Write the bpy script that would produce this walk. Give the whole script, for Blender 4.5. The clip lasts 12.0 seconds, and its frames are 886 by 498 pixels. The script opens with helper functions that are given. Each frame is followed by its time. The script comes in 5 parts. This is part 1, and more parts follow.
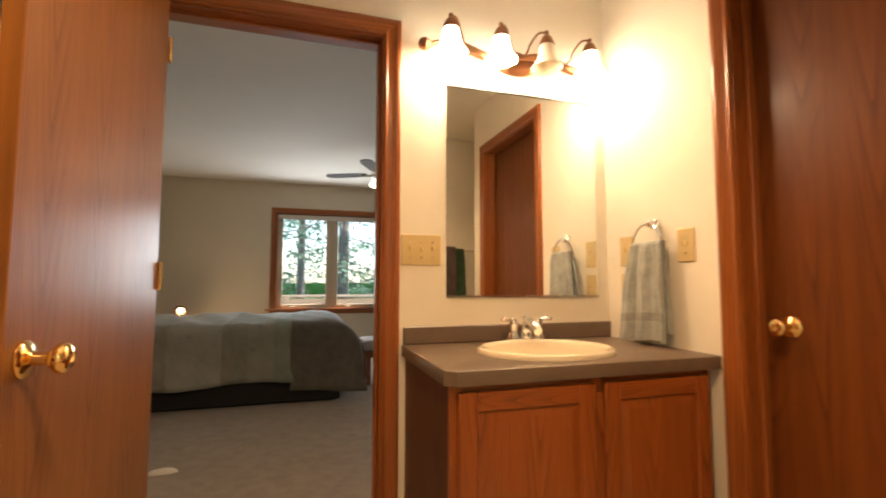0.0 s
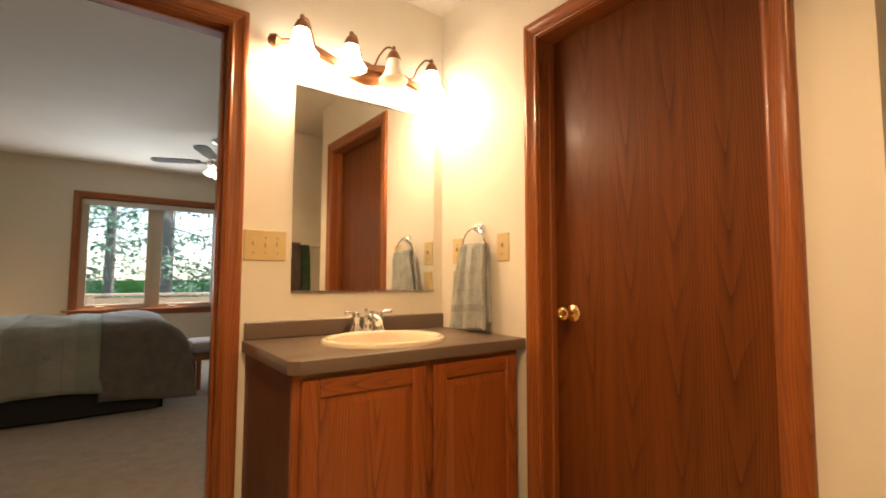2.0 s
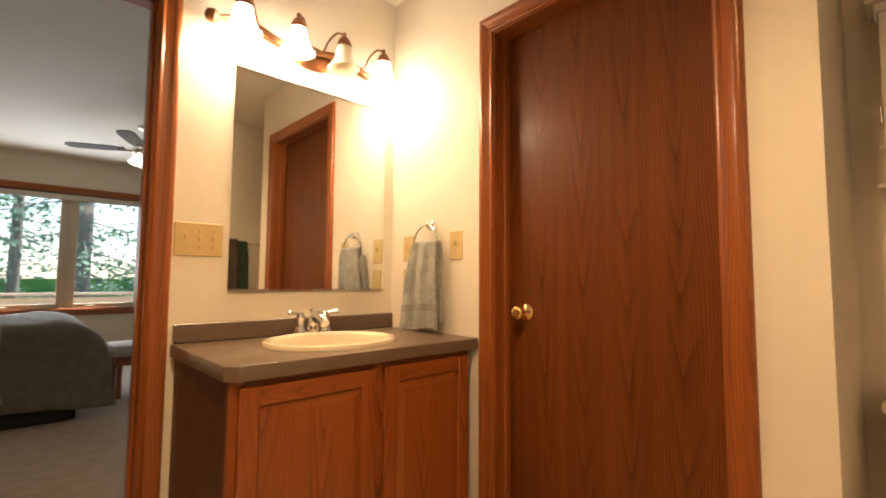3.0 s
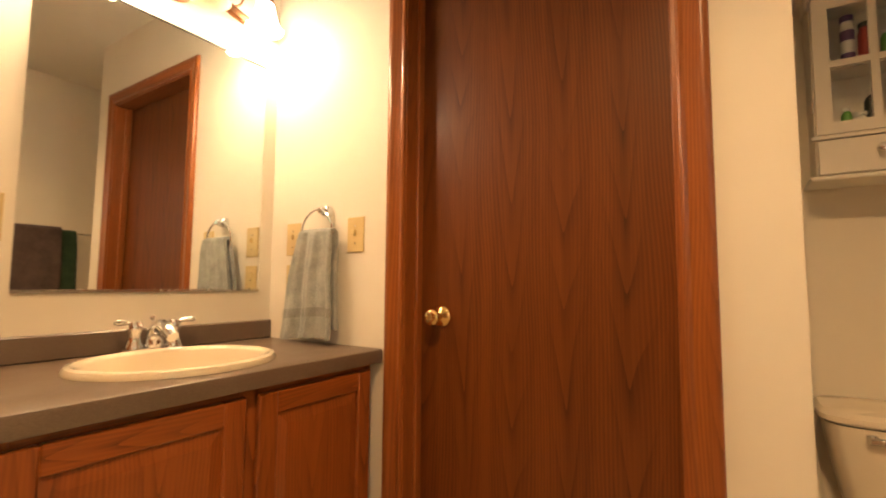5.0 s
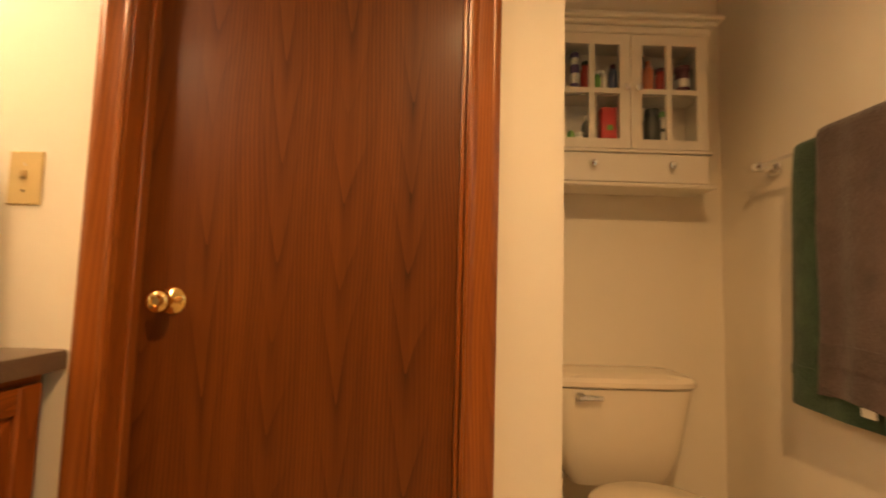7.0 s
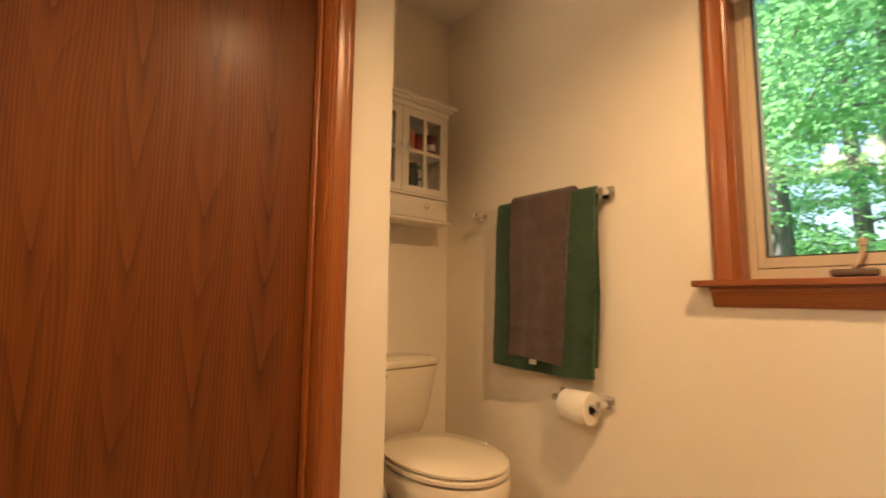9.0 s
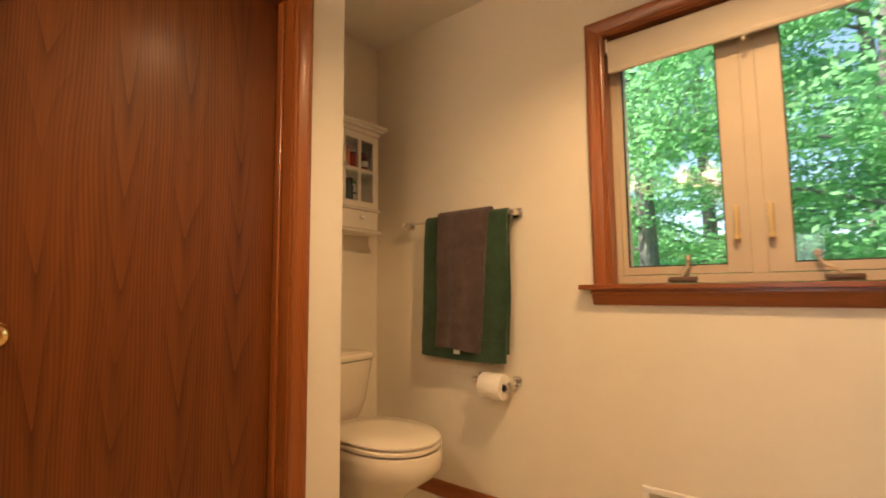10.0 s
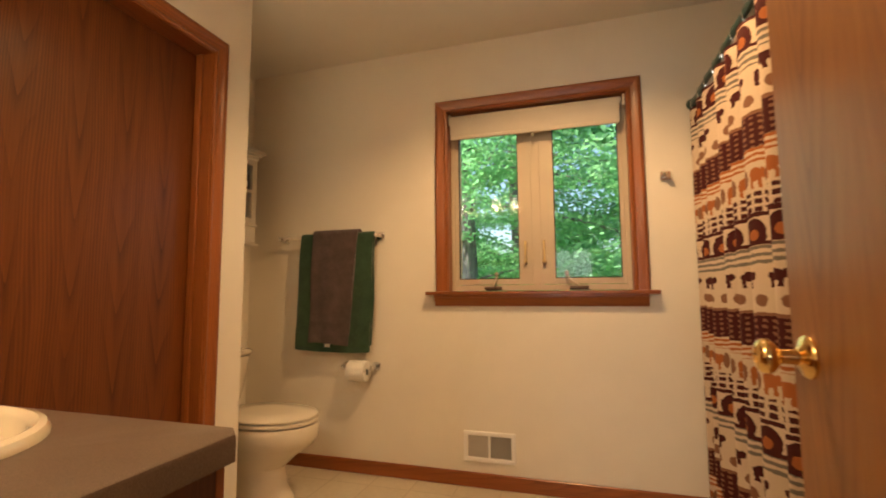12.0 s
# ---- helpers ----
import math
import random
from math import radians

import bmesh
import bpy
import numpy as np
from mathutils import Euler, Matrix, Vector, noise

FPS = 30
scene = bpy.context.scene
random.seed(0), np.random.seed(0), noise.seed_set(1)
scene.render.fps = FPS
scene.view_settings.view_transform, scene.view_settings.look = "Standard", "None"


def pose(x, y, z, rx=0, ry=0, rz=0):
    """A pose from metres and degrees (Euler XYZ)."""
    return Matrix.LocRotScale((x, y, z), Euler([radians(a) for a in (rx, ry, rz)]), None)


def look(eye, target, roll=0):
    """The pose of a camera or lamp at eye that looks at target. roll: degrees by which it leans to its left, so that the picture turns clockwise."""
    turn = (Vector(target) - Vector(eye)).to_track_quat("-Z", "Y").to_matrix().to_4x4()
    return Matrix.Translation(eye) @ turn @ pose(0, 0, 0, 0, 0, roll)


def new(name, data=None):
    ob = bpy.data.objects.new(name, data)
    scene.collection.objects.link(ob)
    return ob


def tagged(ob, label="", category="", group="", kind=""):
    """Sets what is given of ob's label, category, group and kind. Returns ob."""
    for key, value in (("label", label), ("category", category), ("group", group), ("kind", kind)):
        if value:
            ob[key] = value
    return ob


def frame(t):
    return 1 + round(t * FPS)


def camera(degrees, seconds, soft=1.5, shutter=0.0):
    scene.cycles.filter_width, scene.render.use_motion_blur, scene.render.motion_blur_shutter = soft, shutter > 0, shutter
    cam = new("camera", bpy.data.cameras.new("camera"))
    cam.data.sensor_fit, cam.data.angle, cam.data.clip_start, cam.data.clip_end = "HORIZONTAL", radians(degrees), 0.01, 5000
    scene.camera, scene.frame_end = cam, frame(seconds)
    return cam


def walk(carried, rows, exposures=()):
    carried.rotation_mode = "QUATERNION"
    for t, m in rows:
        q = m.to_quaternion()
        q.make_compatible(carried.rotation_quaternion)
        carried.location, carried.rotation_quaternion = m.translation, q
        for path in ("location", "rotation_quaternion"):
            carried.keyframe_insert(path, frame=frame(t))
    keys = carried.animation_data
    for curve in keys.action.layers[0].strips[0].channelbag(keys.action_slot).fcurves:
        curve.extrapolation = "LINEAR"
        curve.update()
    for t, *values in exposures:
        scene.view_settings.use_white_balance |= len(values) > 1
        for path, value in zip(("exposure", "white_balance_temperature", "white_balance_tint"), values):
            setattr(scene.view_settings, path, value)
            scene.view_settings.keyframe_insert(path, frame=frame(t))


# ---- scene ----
cam = camera(88.03, 12.0, 1.8, 0.5)
PATH = [
    (0, (0.1480, 0.0309, 1.0441), (0.7455, 1.9340, 1.1905), 0.08),
    (0.5, (0.1367, -0.0499, 1.0465), (0.9520, 1.7709, 1.1876), 0.03),
    (1, (0.1253, -0.1126, 1.0432), (1.1007, 1.6281, 1.1802), 0.21),
    (1.5, (0.1046, -0.1193, 1.0453), (1.2002, 1.5486, 1.1784), 0.03),
    (2, (0.0981, -0.0945, 1.0362), (1.2824, 1.5113, 1.1733), 0.17),
    (2.5, (0.1030, -0.0683, 1.0374), (1.3711, 1.4725, 1.1700), 0.22),
    (3, (0.1135, -0.0229, 1.0299), (1.4845, 1.4266, 1.1687), 0.42),
    (5, (0.3204, 0.2545, 1.0127), (2.0050, 1.3214, 1.1676), 0.43),
    (5.5, (0.3553, 0.2552, 1.0168), (2.1261, 1.1745, 1.1547), 0.52),
    (6, (0.3973, 0.2945, 1.0278), (2.2773, 0.9652, 1.1533), 0.16),
    (6.5, (0.4429, 0.3088, 0.9910), (2.3932, 0.7165, 1.1647), 0.36),
    (7, (0.4545, 0.4192, 0.9658), (2.4481, 0.3918, 1.1232), 1.54),
    (7.5, (0.4257, 0.4990, 0.9291), (2.3731, 0.0868, 1.1235), 1.02),
    (7.7, (0.4100, 0.5587, 0.9333), (2.3156, -0.0183, 1.1221), 1.21),
    (9.3, (0.2235, 0.9944, 0.9696), (1.6743, -0.3675, 1.1708), 0.19),
    (9.5, (0.1905, 1.0455, 0.9895), (1.5901, -0.3714, 1.1722), -0.06),
    (10, (0.1478, 1.2331, 1.0020), (1.3781, -0.3336, 1.1807), -0.51),
    (10.5, (0.1111, 1.4010, 1.0158), (1.1924, -0.2724, 1.1912), -0.10),
    (11, (0.0792, 1.5791, 1.0241), (1.0021, -0.1866, 1.1989), -0.14),
    (11.5, (0.0432, 1.7378, 1.0226), (0.7860, -0.1104, 1.2026), -0.33),
    (12, (0.0213, 1.8439, 1.0139), (0.6062, -0.0594, 1.2020), -0.42),
]
walk(cam, [(t, look(eye, target, roll)) for t, eye, target, roll in PATH], ((0.0, 1.40, 6500, 10), (3.0, 1.40, 6500, 10), (5.0, 1.36, 6700, 10), (6.0, 1.34, 6950, 11), (7.0, 1.33, 7500, 12), (7.7, 1.36, 7300, 12), (9.5, 1.42, 6500, 10), (10.5, 1.18, 6600, 10), (12.0, 1.04, 6650, 10)))

# ---- world, sun, lamps ----
world = bpy.data.worlds.new("sky")
scene.world = world
world.use_nodes = True
wn = world.node_tree
sky = wn.nodes.new("ShaderNodeTexSky")
sky.sky_type, sky.sun_disc = "NISHITA", False
sky.sun_elevation, sky.sun_rotation = radians(58), radians(65)
wn.nodes["Background"].inputs["Strength"].default_value = 0.15
wn.links.new(sky.outputs[0], wn.nodes["Background"].inputs["Color"])

SUN = bpy.data.lights.new("sun", "SUN")
SUN.energy, SUN.angle, SUN.color = 5.0, radians(0.5), (1.0, 0.95, 0.86)
sun_ob = new("sun", SUN)
sun_ob.matrix_world = look((0, 0, 20), (-math.sin(radians(65)) * math.cos(radians(58)), -math.cos(radians(65)) * math.cos(radians(58)), 20 - math.sin(radians(58))))


def lamp_point(name, where, watts, color, radius):
    data = bpy.data.lights.new(name, "POINT")
    data.energy, data.color, data.shadow_soft_size = watts, color, radius
    ob = new(name, data)
    ob.matrix_world = Matrix.Translation(where)
    return ob


def lamp_area(name, m, watts, color, w, h):
    data = bpy.data.lights.new(name, "AREA")
    data.energy, data.color, data.shape, data.size, data.size_y = watts, color, "RECTANGLE", w, h
    ob = new(name, data)
    ob.matrix_world = m
    return ob


WARM = (1.0, 0.69, 0.41)
SHADE_X = (0.704, 0.922, 1.135, 1.348)
SHADE_Y = 1.700
for k in (0, 1, 3):
    lamp_point("vanity_bulb", (SHADE_X[k], SHADE_Y, 1.940), 2.6, WARM, 0.035)
spot = bpy.data.lights.new("ceiling_bulb", "SPOT")
spot.energy, spot.color, spot.shadow_soft_size, spot.spot_size, spot.spot_blend = 42.0, (1.0, 0.61, 0.285), 0.04, radians(145), 0.62
spot_ob = new("ceiling_bulb", spot)
spot_ob.matrix_world = Matrix.Translation((0.17, 0.27, 2.405))
lamp_area("bedroom_window_light", look((0.59, 6.68, 1.35), (0.59, 0, 1.0)), 13.0, (0.88, 0.94, 1.0), 1.45, 1.0)
lamp_area("bath_window_light", look((0.26, -0.585, 1.5), (0.26, 3, 1.2)), 0.6, (0.85, 1.0, 0.85), 0.85, 0.8)
lamp_point("bedside_bulb", (-1.13, 6.00, 0.69), 3.0, (1.0, 0.62, 0.30), 0.03)
lamp_point("fan_bulb", (0.975, 4.90, 2.05), 0.5, (1.0, 0.85, 0.7), 0.05)

# ---- materials ----


class Nodes:
    """Short hands for building one node tree."""

    def __init__(self, name, rough=0.5, metal=0.0, spec=0.5):
        self.mat = bpy.data.materials.new(name)
        self.mat.use_nodes = True
        self.t = self.mat.node_tree
        self.b = self.t.nodes["Principled BSDF"]
        self.b.inputs["Roughness"].default_value = rough
        self.b.inputs["Metallic"].default_value = metal
        self.b.inputs["Specular IOR Level"].default_value = spec

    def n(self, kind):
        return self.t.nodes.new(kind)

    def put(self, socket, value):
        if isinstance(value, bpy.types.NodeSocket):
            self.t.links.new(value, socket)
        else:
            socket.default_value = value

    def m(self, op, a, b=0.0, c=0.0):
        node = self.n("ShaderNodeMath")
        node.operation = op
        for s, v in zip(node.inputs, (a, b, c)):
            self.put(s, v)
        return node.outputs[0]

    def coords(self, scale=(1, 1, 1), shift=True):
        tc = self.n("ShaderNodeTexCoord")
        mp = self.n("ShaderNodeMapping")
        mp.inputs["Scale"].default_value = scale
        self.t.links.new(tc.outputs["Object"], mp.inputs["Vector"])
        if shift:
            info = self.n("ShaderNodeObjectInfo")
            r = self.m("MULTIPLY", info.outputs["Random"], 37.0)
            cx = self.n("ShaderNodeCombineXYZ")
            for k in range(3):
                self.put(cx.inputs[k], r)
            self.t.links.new(cx.outputs[0], mp.inputs["Location"])
        return mp.outputs[0]

    def noise(self, vec, scale, detail=2.0, rough=0.5, distort=0.0):
        node = self.n("ShaderNodeTexNoise")
        self.put(node.inputs["Vector"], vec)
        for key, v in (("Scale", scale), ("Detail", detail), ("Roughness", rough), ("Distortion", distort)):
            node.inputs[key].default_value = v
        return node.outputs["Fac"]

    def ramp(self, fac, stops, constant=False):
        node = self.n("ShaderNodeValToRGB")
        el = node.color_ramp.elements
        if constant:
            node.color_ramp.interpolation = "CONSTANT"
        while len(el) < len(stops):
            el.new(1.0)
        for e, (p, c) in zip(el, stops):
            e.position, e.color = p, (*c, 1.0)
        self.put(node.inputs[0], fac)
        return node.outputs[0]

    def mix(self, fac, a, b, blend="MIX"):
        node = self.n("ShaderNodeMix")
        node.data_type, node.blend_type = "RGBA", blend
        self.put(node.inputs[0], fac)
        for s, v in ((node.inputs[6], a), (node.inputs[7], b)):
            self.put(s, v if isinstance(v, bpy.types.NodeSocket) else (*v, 1.0))
        return node.outputs[2]

    def color(self, v):
        self.put(self.b.inputs["Base Color"], v if isinstance(v, bpy.types.NodeSocket) else (*v, 1.0))

    def bump(self, height, strength, distance=0.002):
        node = self.n("ShaderNodeBump")
        node.inputs["Strength"].default_value = strength
        node.inputs["Distance"].default_value = distance
        self.put(node.inputs["Height"], height)
        self.put(self.b.inputs["Normal"], node.outputs[0])


def oak(name, axis, light, dark, leaf=0.17, lines=33.0, rise=6.0, rough=0.32, plain=0.0, coat=0.2, across=None, spec=0.4, vee=0.8):
    """Varnished oak, its grain along the given axis. Each leaf of veneer carries nested long V lines (cathedral grain), broken by
    noise; fine pores run along the grain."""
    g = Nodes(name, rough, 0.0, spec)
    sep = g.n("ShaderNodeSeparateXYZ")
    g.put(sep.inputs[0], g.coords(shift=plain > 0))
    others = [k for k in range(3) if k != axis]
    s = sep.outputs[across] if across is not None else g.m("ADD", sep.outputs[others[0]], sep.outputs[others[1]])
    q = [3.0, 3.0, 3.0]
    q[axis] = 0.55
    warp = g.noise(g.coords(tuple(q)), 1.0, 2.0, 0.5)
    s = g.m("MULTIPLY_ADD", warp, 0.13, s)
    turn = g.m("DIVIDE", s, leaf)
    cell = g.m("MULTIPLY", g.m("SUBTRACT", g.m("FRACT", turn), 0.5), leaf)
    side = g.m("SQRT", g.m("MULTIPLY_ADD", cell, cell, 0.000012))
    field = g.m("SUBTRACT", g.m("MULTIPLY", sep.outputs[axis], rise), g.m("MULTIPLY", side, lines))
    field = g.m("MULTIPLY_ADD", g.m("FLOOR", turn), 0.37, g.m("MULTIPLY_ADD", warp, 6.5, field))
    core = g.m("SUBTRACT", 1.0, g.m("MINIMUM", g.m("DIVIDE", side, leaf * 0.30), 1.0))
    ring = g.m("MULTIPLY", g.m("POWER", g.m("FRACT", field), 3.0), g.m("MULTIPLY_ADD", core, vee, 0.10))
    lane = g.m("SINE", g.m("MULTIPLY_ADD", s, 2 * math.pi * 105.0, g.m("MULTIPLY", warp, 24.0)))
    p = [330.0, 330.0, 330.0]
    p[axis] = 9.0
    pores = g.noise(g.coords(tuple(p)), 1.0, 2.0, 0.6)
    r = [26.0, 26.0, 26.0]
    r[axis] = 0.7
    streak = g.noise(g.coords(tuple(r)), 1.0, 3.0, 0.6)
    fade = g.ramp(g.noise(g.coords((3.4, 3.4, 2.2)), 1.3, 2.0), [(0.36, (0.25, 0.25, 0.25)), (0.58, (1, 1, 1))])
    ring = g.m("MULTIPLY", g.m("MULTIPLY", ring, fade), g.m("MULTIPLY_ADD", pores, 0.9, 0.35))
    fac = g.m("MULTIPLY_ADD", ring, 1.1 * (1 - plain), g.m("MULTIPLY_ADD", streak, 0.7, -0.2))
    fac = g.m("MULTIPLY_ADD", pores, 0.22, fac)
    fac = g.m("MULTIPLY_ADD", g.m("MULTIPLY", lane, g.m("SUBTRACT", 1.0, core)), 0.12, fac)
    g.color(g.ramp(fac, [(0.08, light), (0.45, tuple((a + b) / 2 for a, b in zip(light, dark))), (0.95, dark)]))
    g.put(g.b.inputs["Roughness"], g.m("MULTIPLY_ADD", pores, 0.22, rough - 0.1))
    g.b.inputs["Coat Weight"].default_value = coat
    g.b.inputs["Coat Roughness"].default_value = 0.22
    g.bump(g.m("ADD", pores, g.m("MULTIPLY", ring, 0.3)), 0.10, 0.001)
    return g.mat


def paint(name, col, rough=0.6, bump=0.12, scale=180.0, blotch=0.04):
    g = Nodes(name, rough)
    v = g.coords(shift=False)
    big = g.noise(v, 1.7, 4.0, 0.6)
    g.color(g.ramp(big, [(0.3, tuple(c * (1 - blotch) for c in col)), (0.7, tuple(min(1, c * (1 + blotch * 0.5)) for c in col))]))
    g.bump(g.noise(v, scale, 3.0, 0.6), bump, 0.002)
    return g.mat


def metal(name, col, rough=0.12):
    g = Nodes(name, rough, 1.0)
    v = g.coords()
    g.color(col)
    g.put(g.b.inputs["Roughness"], g.m("MULTIPLY_ADD", g.noise(v, 60.0, 2.0), 0.12, rough - 0.05))
    return g.mat


def plastic(name, col, rough=0.35, var=0.06):
    g = Nodes(name, rough)
    v = g.coords()
    g.color(g.ramp(g.noise(v, 9.0, 3.0), [(0.3, tuple(c * (1 - var) for c in col)), (0.7, col)]))
    g.put(g.b.inputs["Roughness"], g.m("MULTIPLY_ADD", g.noise(v, 40.0, 2.0), 0.15, rough - 0.07))
    return g.mat


def terry(name, col, dark):
    g = Nodes(name, 0.95, 0.0, 0.1)
    v = g.coords()
    g.color(g.ramp(g.noise(v, 14.0, 4.0, 0.7), [(0.25, dark), (0.7, col)]))
    loops = g.n("ShaderNodeTexVoronoi")
    loops.inputs["Scale"].default_value = 170.0
    g.put(loops.inputs["Vector"], v)
    g.bump(g.m("MULTIPLY_ADD", g.noise(v, 32.0, 3.0), 0.7, loops.outputs["Distance"]), 0.6, 0.003)
    g.b.inputs["Sheen Weight"].default_value = 0.3
    return g.mat


OAK_L, OAK_D = (0.33, 0.098, 0.021), (0.115, 0.027, 0.006)
oak_z = oak("oak_upright", 2, OAK_L, OAK_D, plain=0.5)
oak_x = oak("oak_along_x", 0, OAK_L, OAK_D, plain=0.5)
oak_y = oak("oak_along_y", 1, OAK_L, OAK_D, plain=0.5)
oak_door = oak("oak_door_veneer", 2, (0.176, 0.0490, 0.0088), (0.049, 0.0113, 0.0021), leaf=0.160, lines=24.0, rise=4.4, vee=0.52, coat=0.09, spec=0.25, rough=0.44, across=1)
oak_open = oak("oak_open_door", 2, (0.275, 0.105, 0.022), (0.125, 0.040, 0.008), leaf=0.26, coat=0.14, spec=0.3, rough=0.38, plain=0.15, across=1)
oak_panel = oak("oak_cabinet_door", 2, (0.36, 0.098, 0.019), (0.125, 0.027, 0.0055), leaf=0.20, across=0)
oak_rail = oak("oak_cabinet_rail", 0, (0.34, 0.092, 0.018), (0.11, 0.024, 0.005), leaf=0.09, across=2)
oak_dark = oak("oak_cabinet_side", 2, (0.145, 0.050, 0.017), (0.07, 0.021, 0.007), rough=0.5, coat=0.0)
wall_paint = paint("wall_paint", (0.80, 0.74, 0.63))
ceiling_paint = paint("ceiling_paint", (0.80, 0.77, 0.70), 0.8, 0.5, 90.0)
bed_paint = paint("bedroom_paint", (0.62, 0.54, 0.41))
white_wood = paint("white_enamel", (0.80, 0.75, 0.66), 0.35, 0.03, 60.0, 0.02)
tan_vinyl = plastic("tan_window_vinyl", (0.52, 0.43, 0.31), 0.45)
cream_plastic = plastic("ivory_plastic", (0.64, 0.49, 0.24), 0.35)
porcelain = plastic("bone_porcelain", (0.76, 0.68, 0.55), 0.10, 0.02)
sink_glaze = plastic("cream_glaze", (0.76, 0.66, 0.50), 0.08, 0.02)
chrome = metal("chrome", (0.82, 0.82, 0.82), 0.10)
nickel = metal("dull_nickel", (0.70, 0.68, 0.64), 0.25)
brass = metal("polished_brass", (0.90, 0.62, 0.25), 0.12)
bronze = metal("brown_bronze", (0.30, 0.14, 0.07), 0.38)
black_gap = plastic("black_rubber", (0.02, 0.02, 0.02), 0.6)
paper = plastic("tissue_paper", (0.85, 0.82, 0.76), 0.95)
card = plastic("card_tube", (0.16, 0.10, 0.06), 0.9)
blind_cloth = plastic("blind_cloth", (0.58, 0.52, 0.43), 0.8)
towel_blue = terry("blue_grey_terry", (0.45, 0.46, 0.43), (0.25, 0.265, 0.25))
towel_weave = terry("blue_grey_woven_border", (0.34, 0.345, 0.31), (0.22, 0.225, 0.20))
towel_green = terry("dark_green_terry", (0.040, 0.085, 0.045), (0.020, 0.045, 0.026))
towel_grey = terry("plum_grey_terry", (0.115, 0.080, 0.072), (0.06, 0.042, 0.038))
carpet = terry("bedroom_carpet", (0.43, 0.355, 0.29), (0.30, 0.245, 0.20))

g = Nodes("laminate_top", 0.30)
v = g.coords(shift=False)
speck = g.noise(v, 420.0, 2.0, 0.7)
cloud = g.noise(v, 5.0, 4.0, 0.6)
g.color(g.mix(0.35, g.ramp(speck, [(0.35, (0.110, 0.077, 0.055)), (0.65, (0.19, 0.135, 0.098))]), g.ramp(cloud, [(0.3, (0.125, 0.087, 0.062)), (0.7, (0.18, 0.128, 0.092))])))
g.put(g.b.inputs["Roughness"], g.m("MULTIPLY_ADD", cloud, 0.25, 0.22))
g.bump(speck, 0.06, 0.001)
laminate = g.mat

g = Nodes("vinyl_floor", 0.35)
v = g.coords(shift=False)
tile = g.n("ShaderNodeTexBrick")
g.put(tile.inputs["Vector"], v)
tile.offset = 0.0
for key, val in (("Color1", (0.60, 0.53, 0.40, 1)), ("Color2", (0.56, 0.49, 0.37, 1)), ("Mortar", (0.45, 0.38, 0.28, 1)), ("Scale", 1.0), ("Mortar Size", 0.004), ("Brick Width", 0.23), ("Row Height", 0.23)):
    tile.inputs[key].default_value = val
g.color(g.mix(0.3, tile.outputs["Color"], g.ramp(g.noise(v, 30.0, 4.0, 0.7), [(0.3, (0.45, 0.39, 0.28)), (0.7, (0.66, 0.60, 0.48))])))
g.bump(g.noise(v, 120.0, 2.0), 0.1, 0.001)
vinyl = g.mat

g = Nodes("mirror_glass", 0.01, 1.0)
g.color((0.86, 0.88, 0.86))
v = g.coords(shift=False)
g.put(g.b.inputs["Roughness"], g.m("MULTIPLY", g.noise(v, 7.0, 3.0), 0.02))
mirror_mat = g.mat

g = Nodes("clear_glass", 0.0)
g.b.inputs["Transmission Weight"].default_value = 1.0
g.b.inputs["IOR"].default_value = 1.28
g.color((0.97, 0.98, 0.97))
glass = g.mat


def frosted(name, strength):
    g = Nodes(name, 0.35)
    v = g.coords()
    g.color(g.ramp(g.noise(v, 16.0, 3.0), [(0.3, (0.88, 0.80, 0.66)), (0.7, (0.95, 0.88, 0.75))]))
    g.b.inputs["Emission Color"].default_value = (1.0, 0.84, 0.62, 1)
    g.b.inputs["Emission Strength"].default_value = strength
    g.b.inputs["Subsurface Weight"].default_value = 0.0
    return g.mat


shade_lit = frosted("lit_frosted_glass", 7.0)
shade_dim = frosted("dim_frosted_glass", 0.0)

# ---- mesh helpers ----


def box(bm, x0, x1, y0, y1, z0, z1, bevel=0.0, seg=1):
    m = Matrix.LocRotScale(((x0 + x1) / 2, (y0 + y1) / 2, (z0 + z1) / 2), None, (abs(x1 - x0), abs(y1 - y0), abs(z1 - z0)))
    made = bmesh.ops.create_cube(bm, size=1.0, matrix=m)
    if bevel:
        edges = list({e for vert in made["verts"] for e in vert.link_edges})
        bmesh.ops.bevel(bm, geom=edges, offset=bevel, segments=seg, affect="EDGES", profile=0.5)
    return bm


def boxes(*rows, bevel=0.0):
    bm = bmesh.new()
    for r in rows:
        box(bm, *r, bevel=bevel)
    return bm


def skin(bm, rings, closed=True, cap0=False, cap1=False):
    """Bridges rings of points of one length into a skin."""
    vs = [[bm.verts.new(p) for p in r] for r in rings]
    n = len(vs[0])
    for a, b in zip(vs, vs[1:]):
        for k in range(n if closed else n - 1):
            bm.faces.new((a[k], a[(k + 1) % n], b[(k + 1) % n], b[k]))
    if cap0:
        bm.faces.new(list(reversed(vs[0])))
    if cap1:
        bm.faces.new(vs[-1])
    return bm


def lathe(bm, profile, m=Matrix.Identity(4), n=20, sx=1.0, sy=1.0):
    """A turned shape: profile of (radius, height) about the z axis of m."""
    rings = [[m @ Vector((max(r, 1e-5) * sx * math.cos(2 * math.pi * k / n), max(r, 1e-5) * sy * math.sin(2 * math.pi * k / n), h)) for k in range(n)] for r, h in profile]
    return skin(bm, rings, True, True, True)


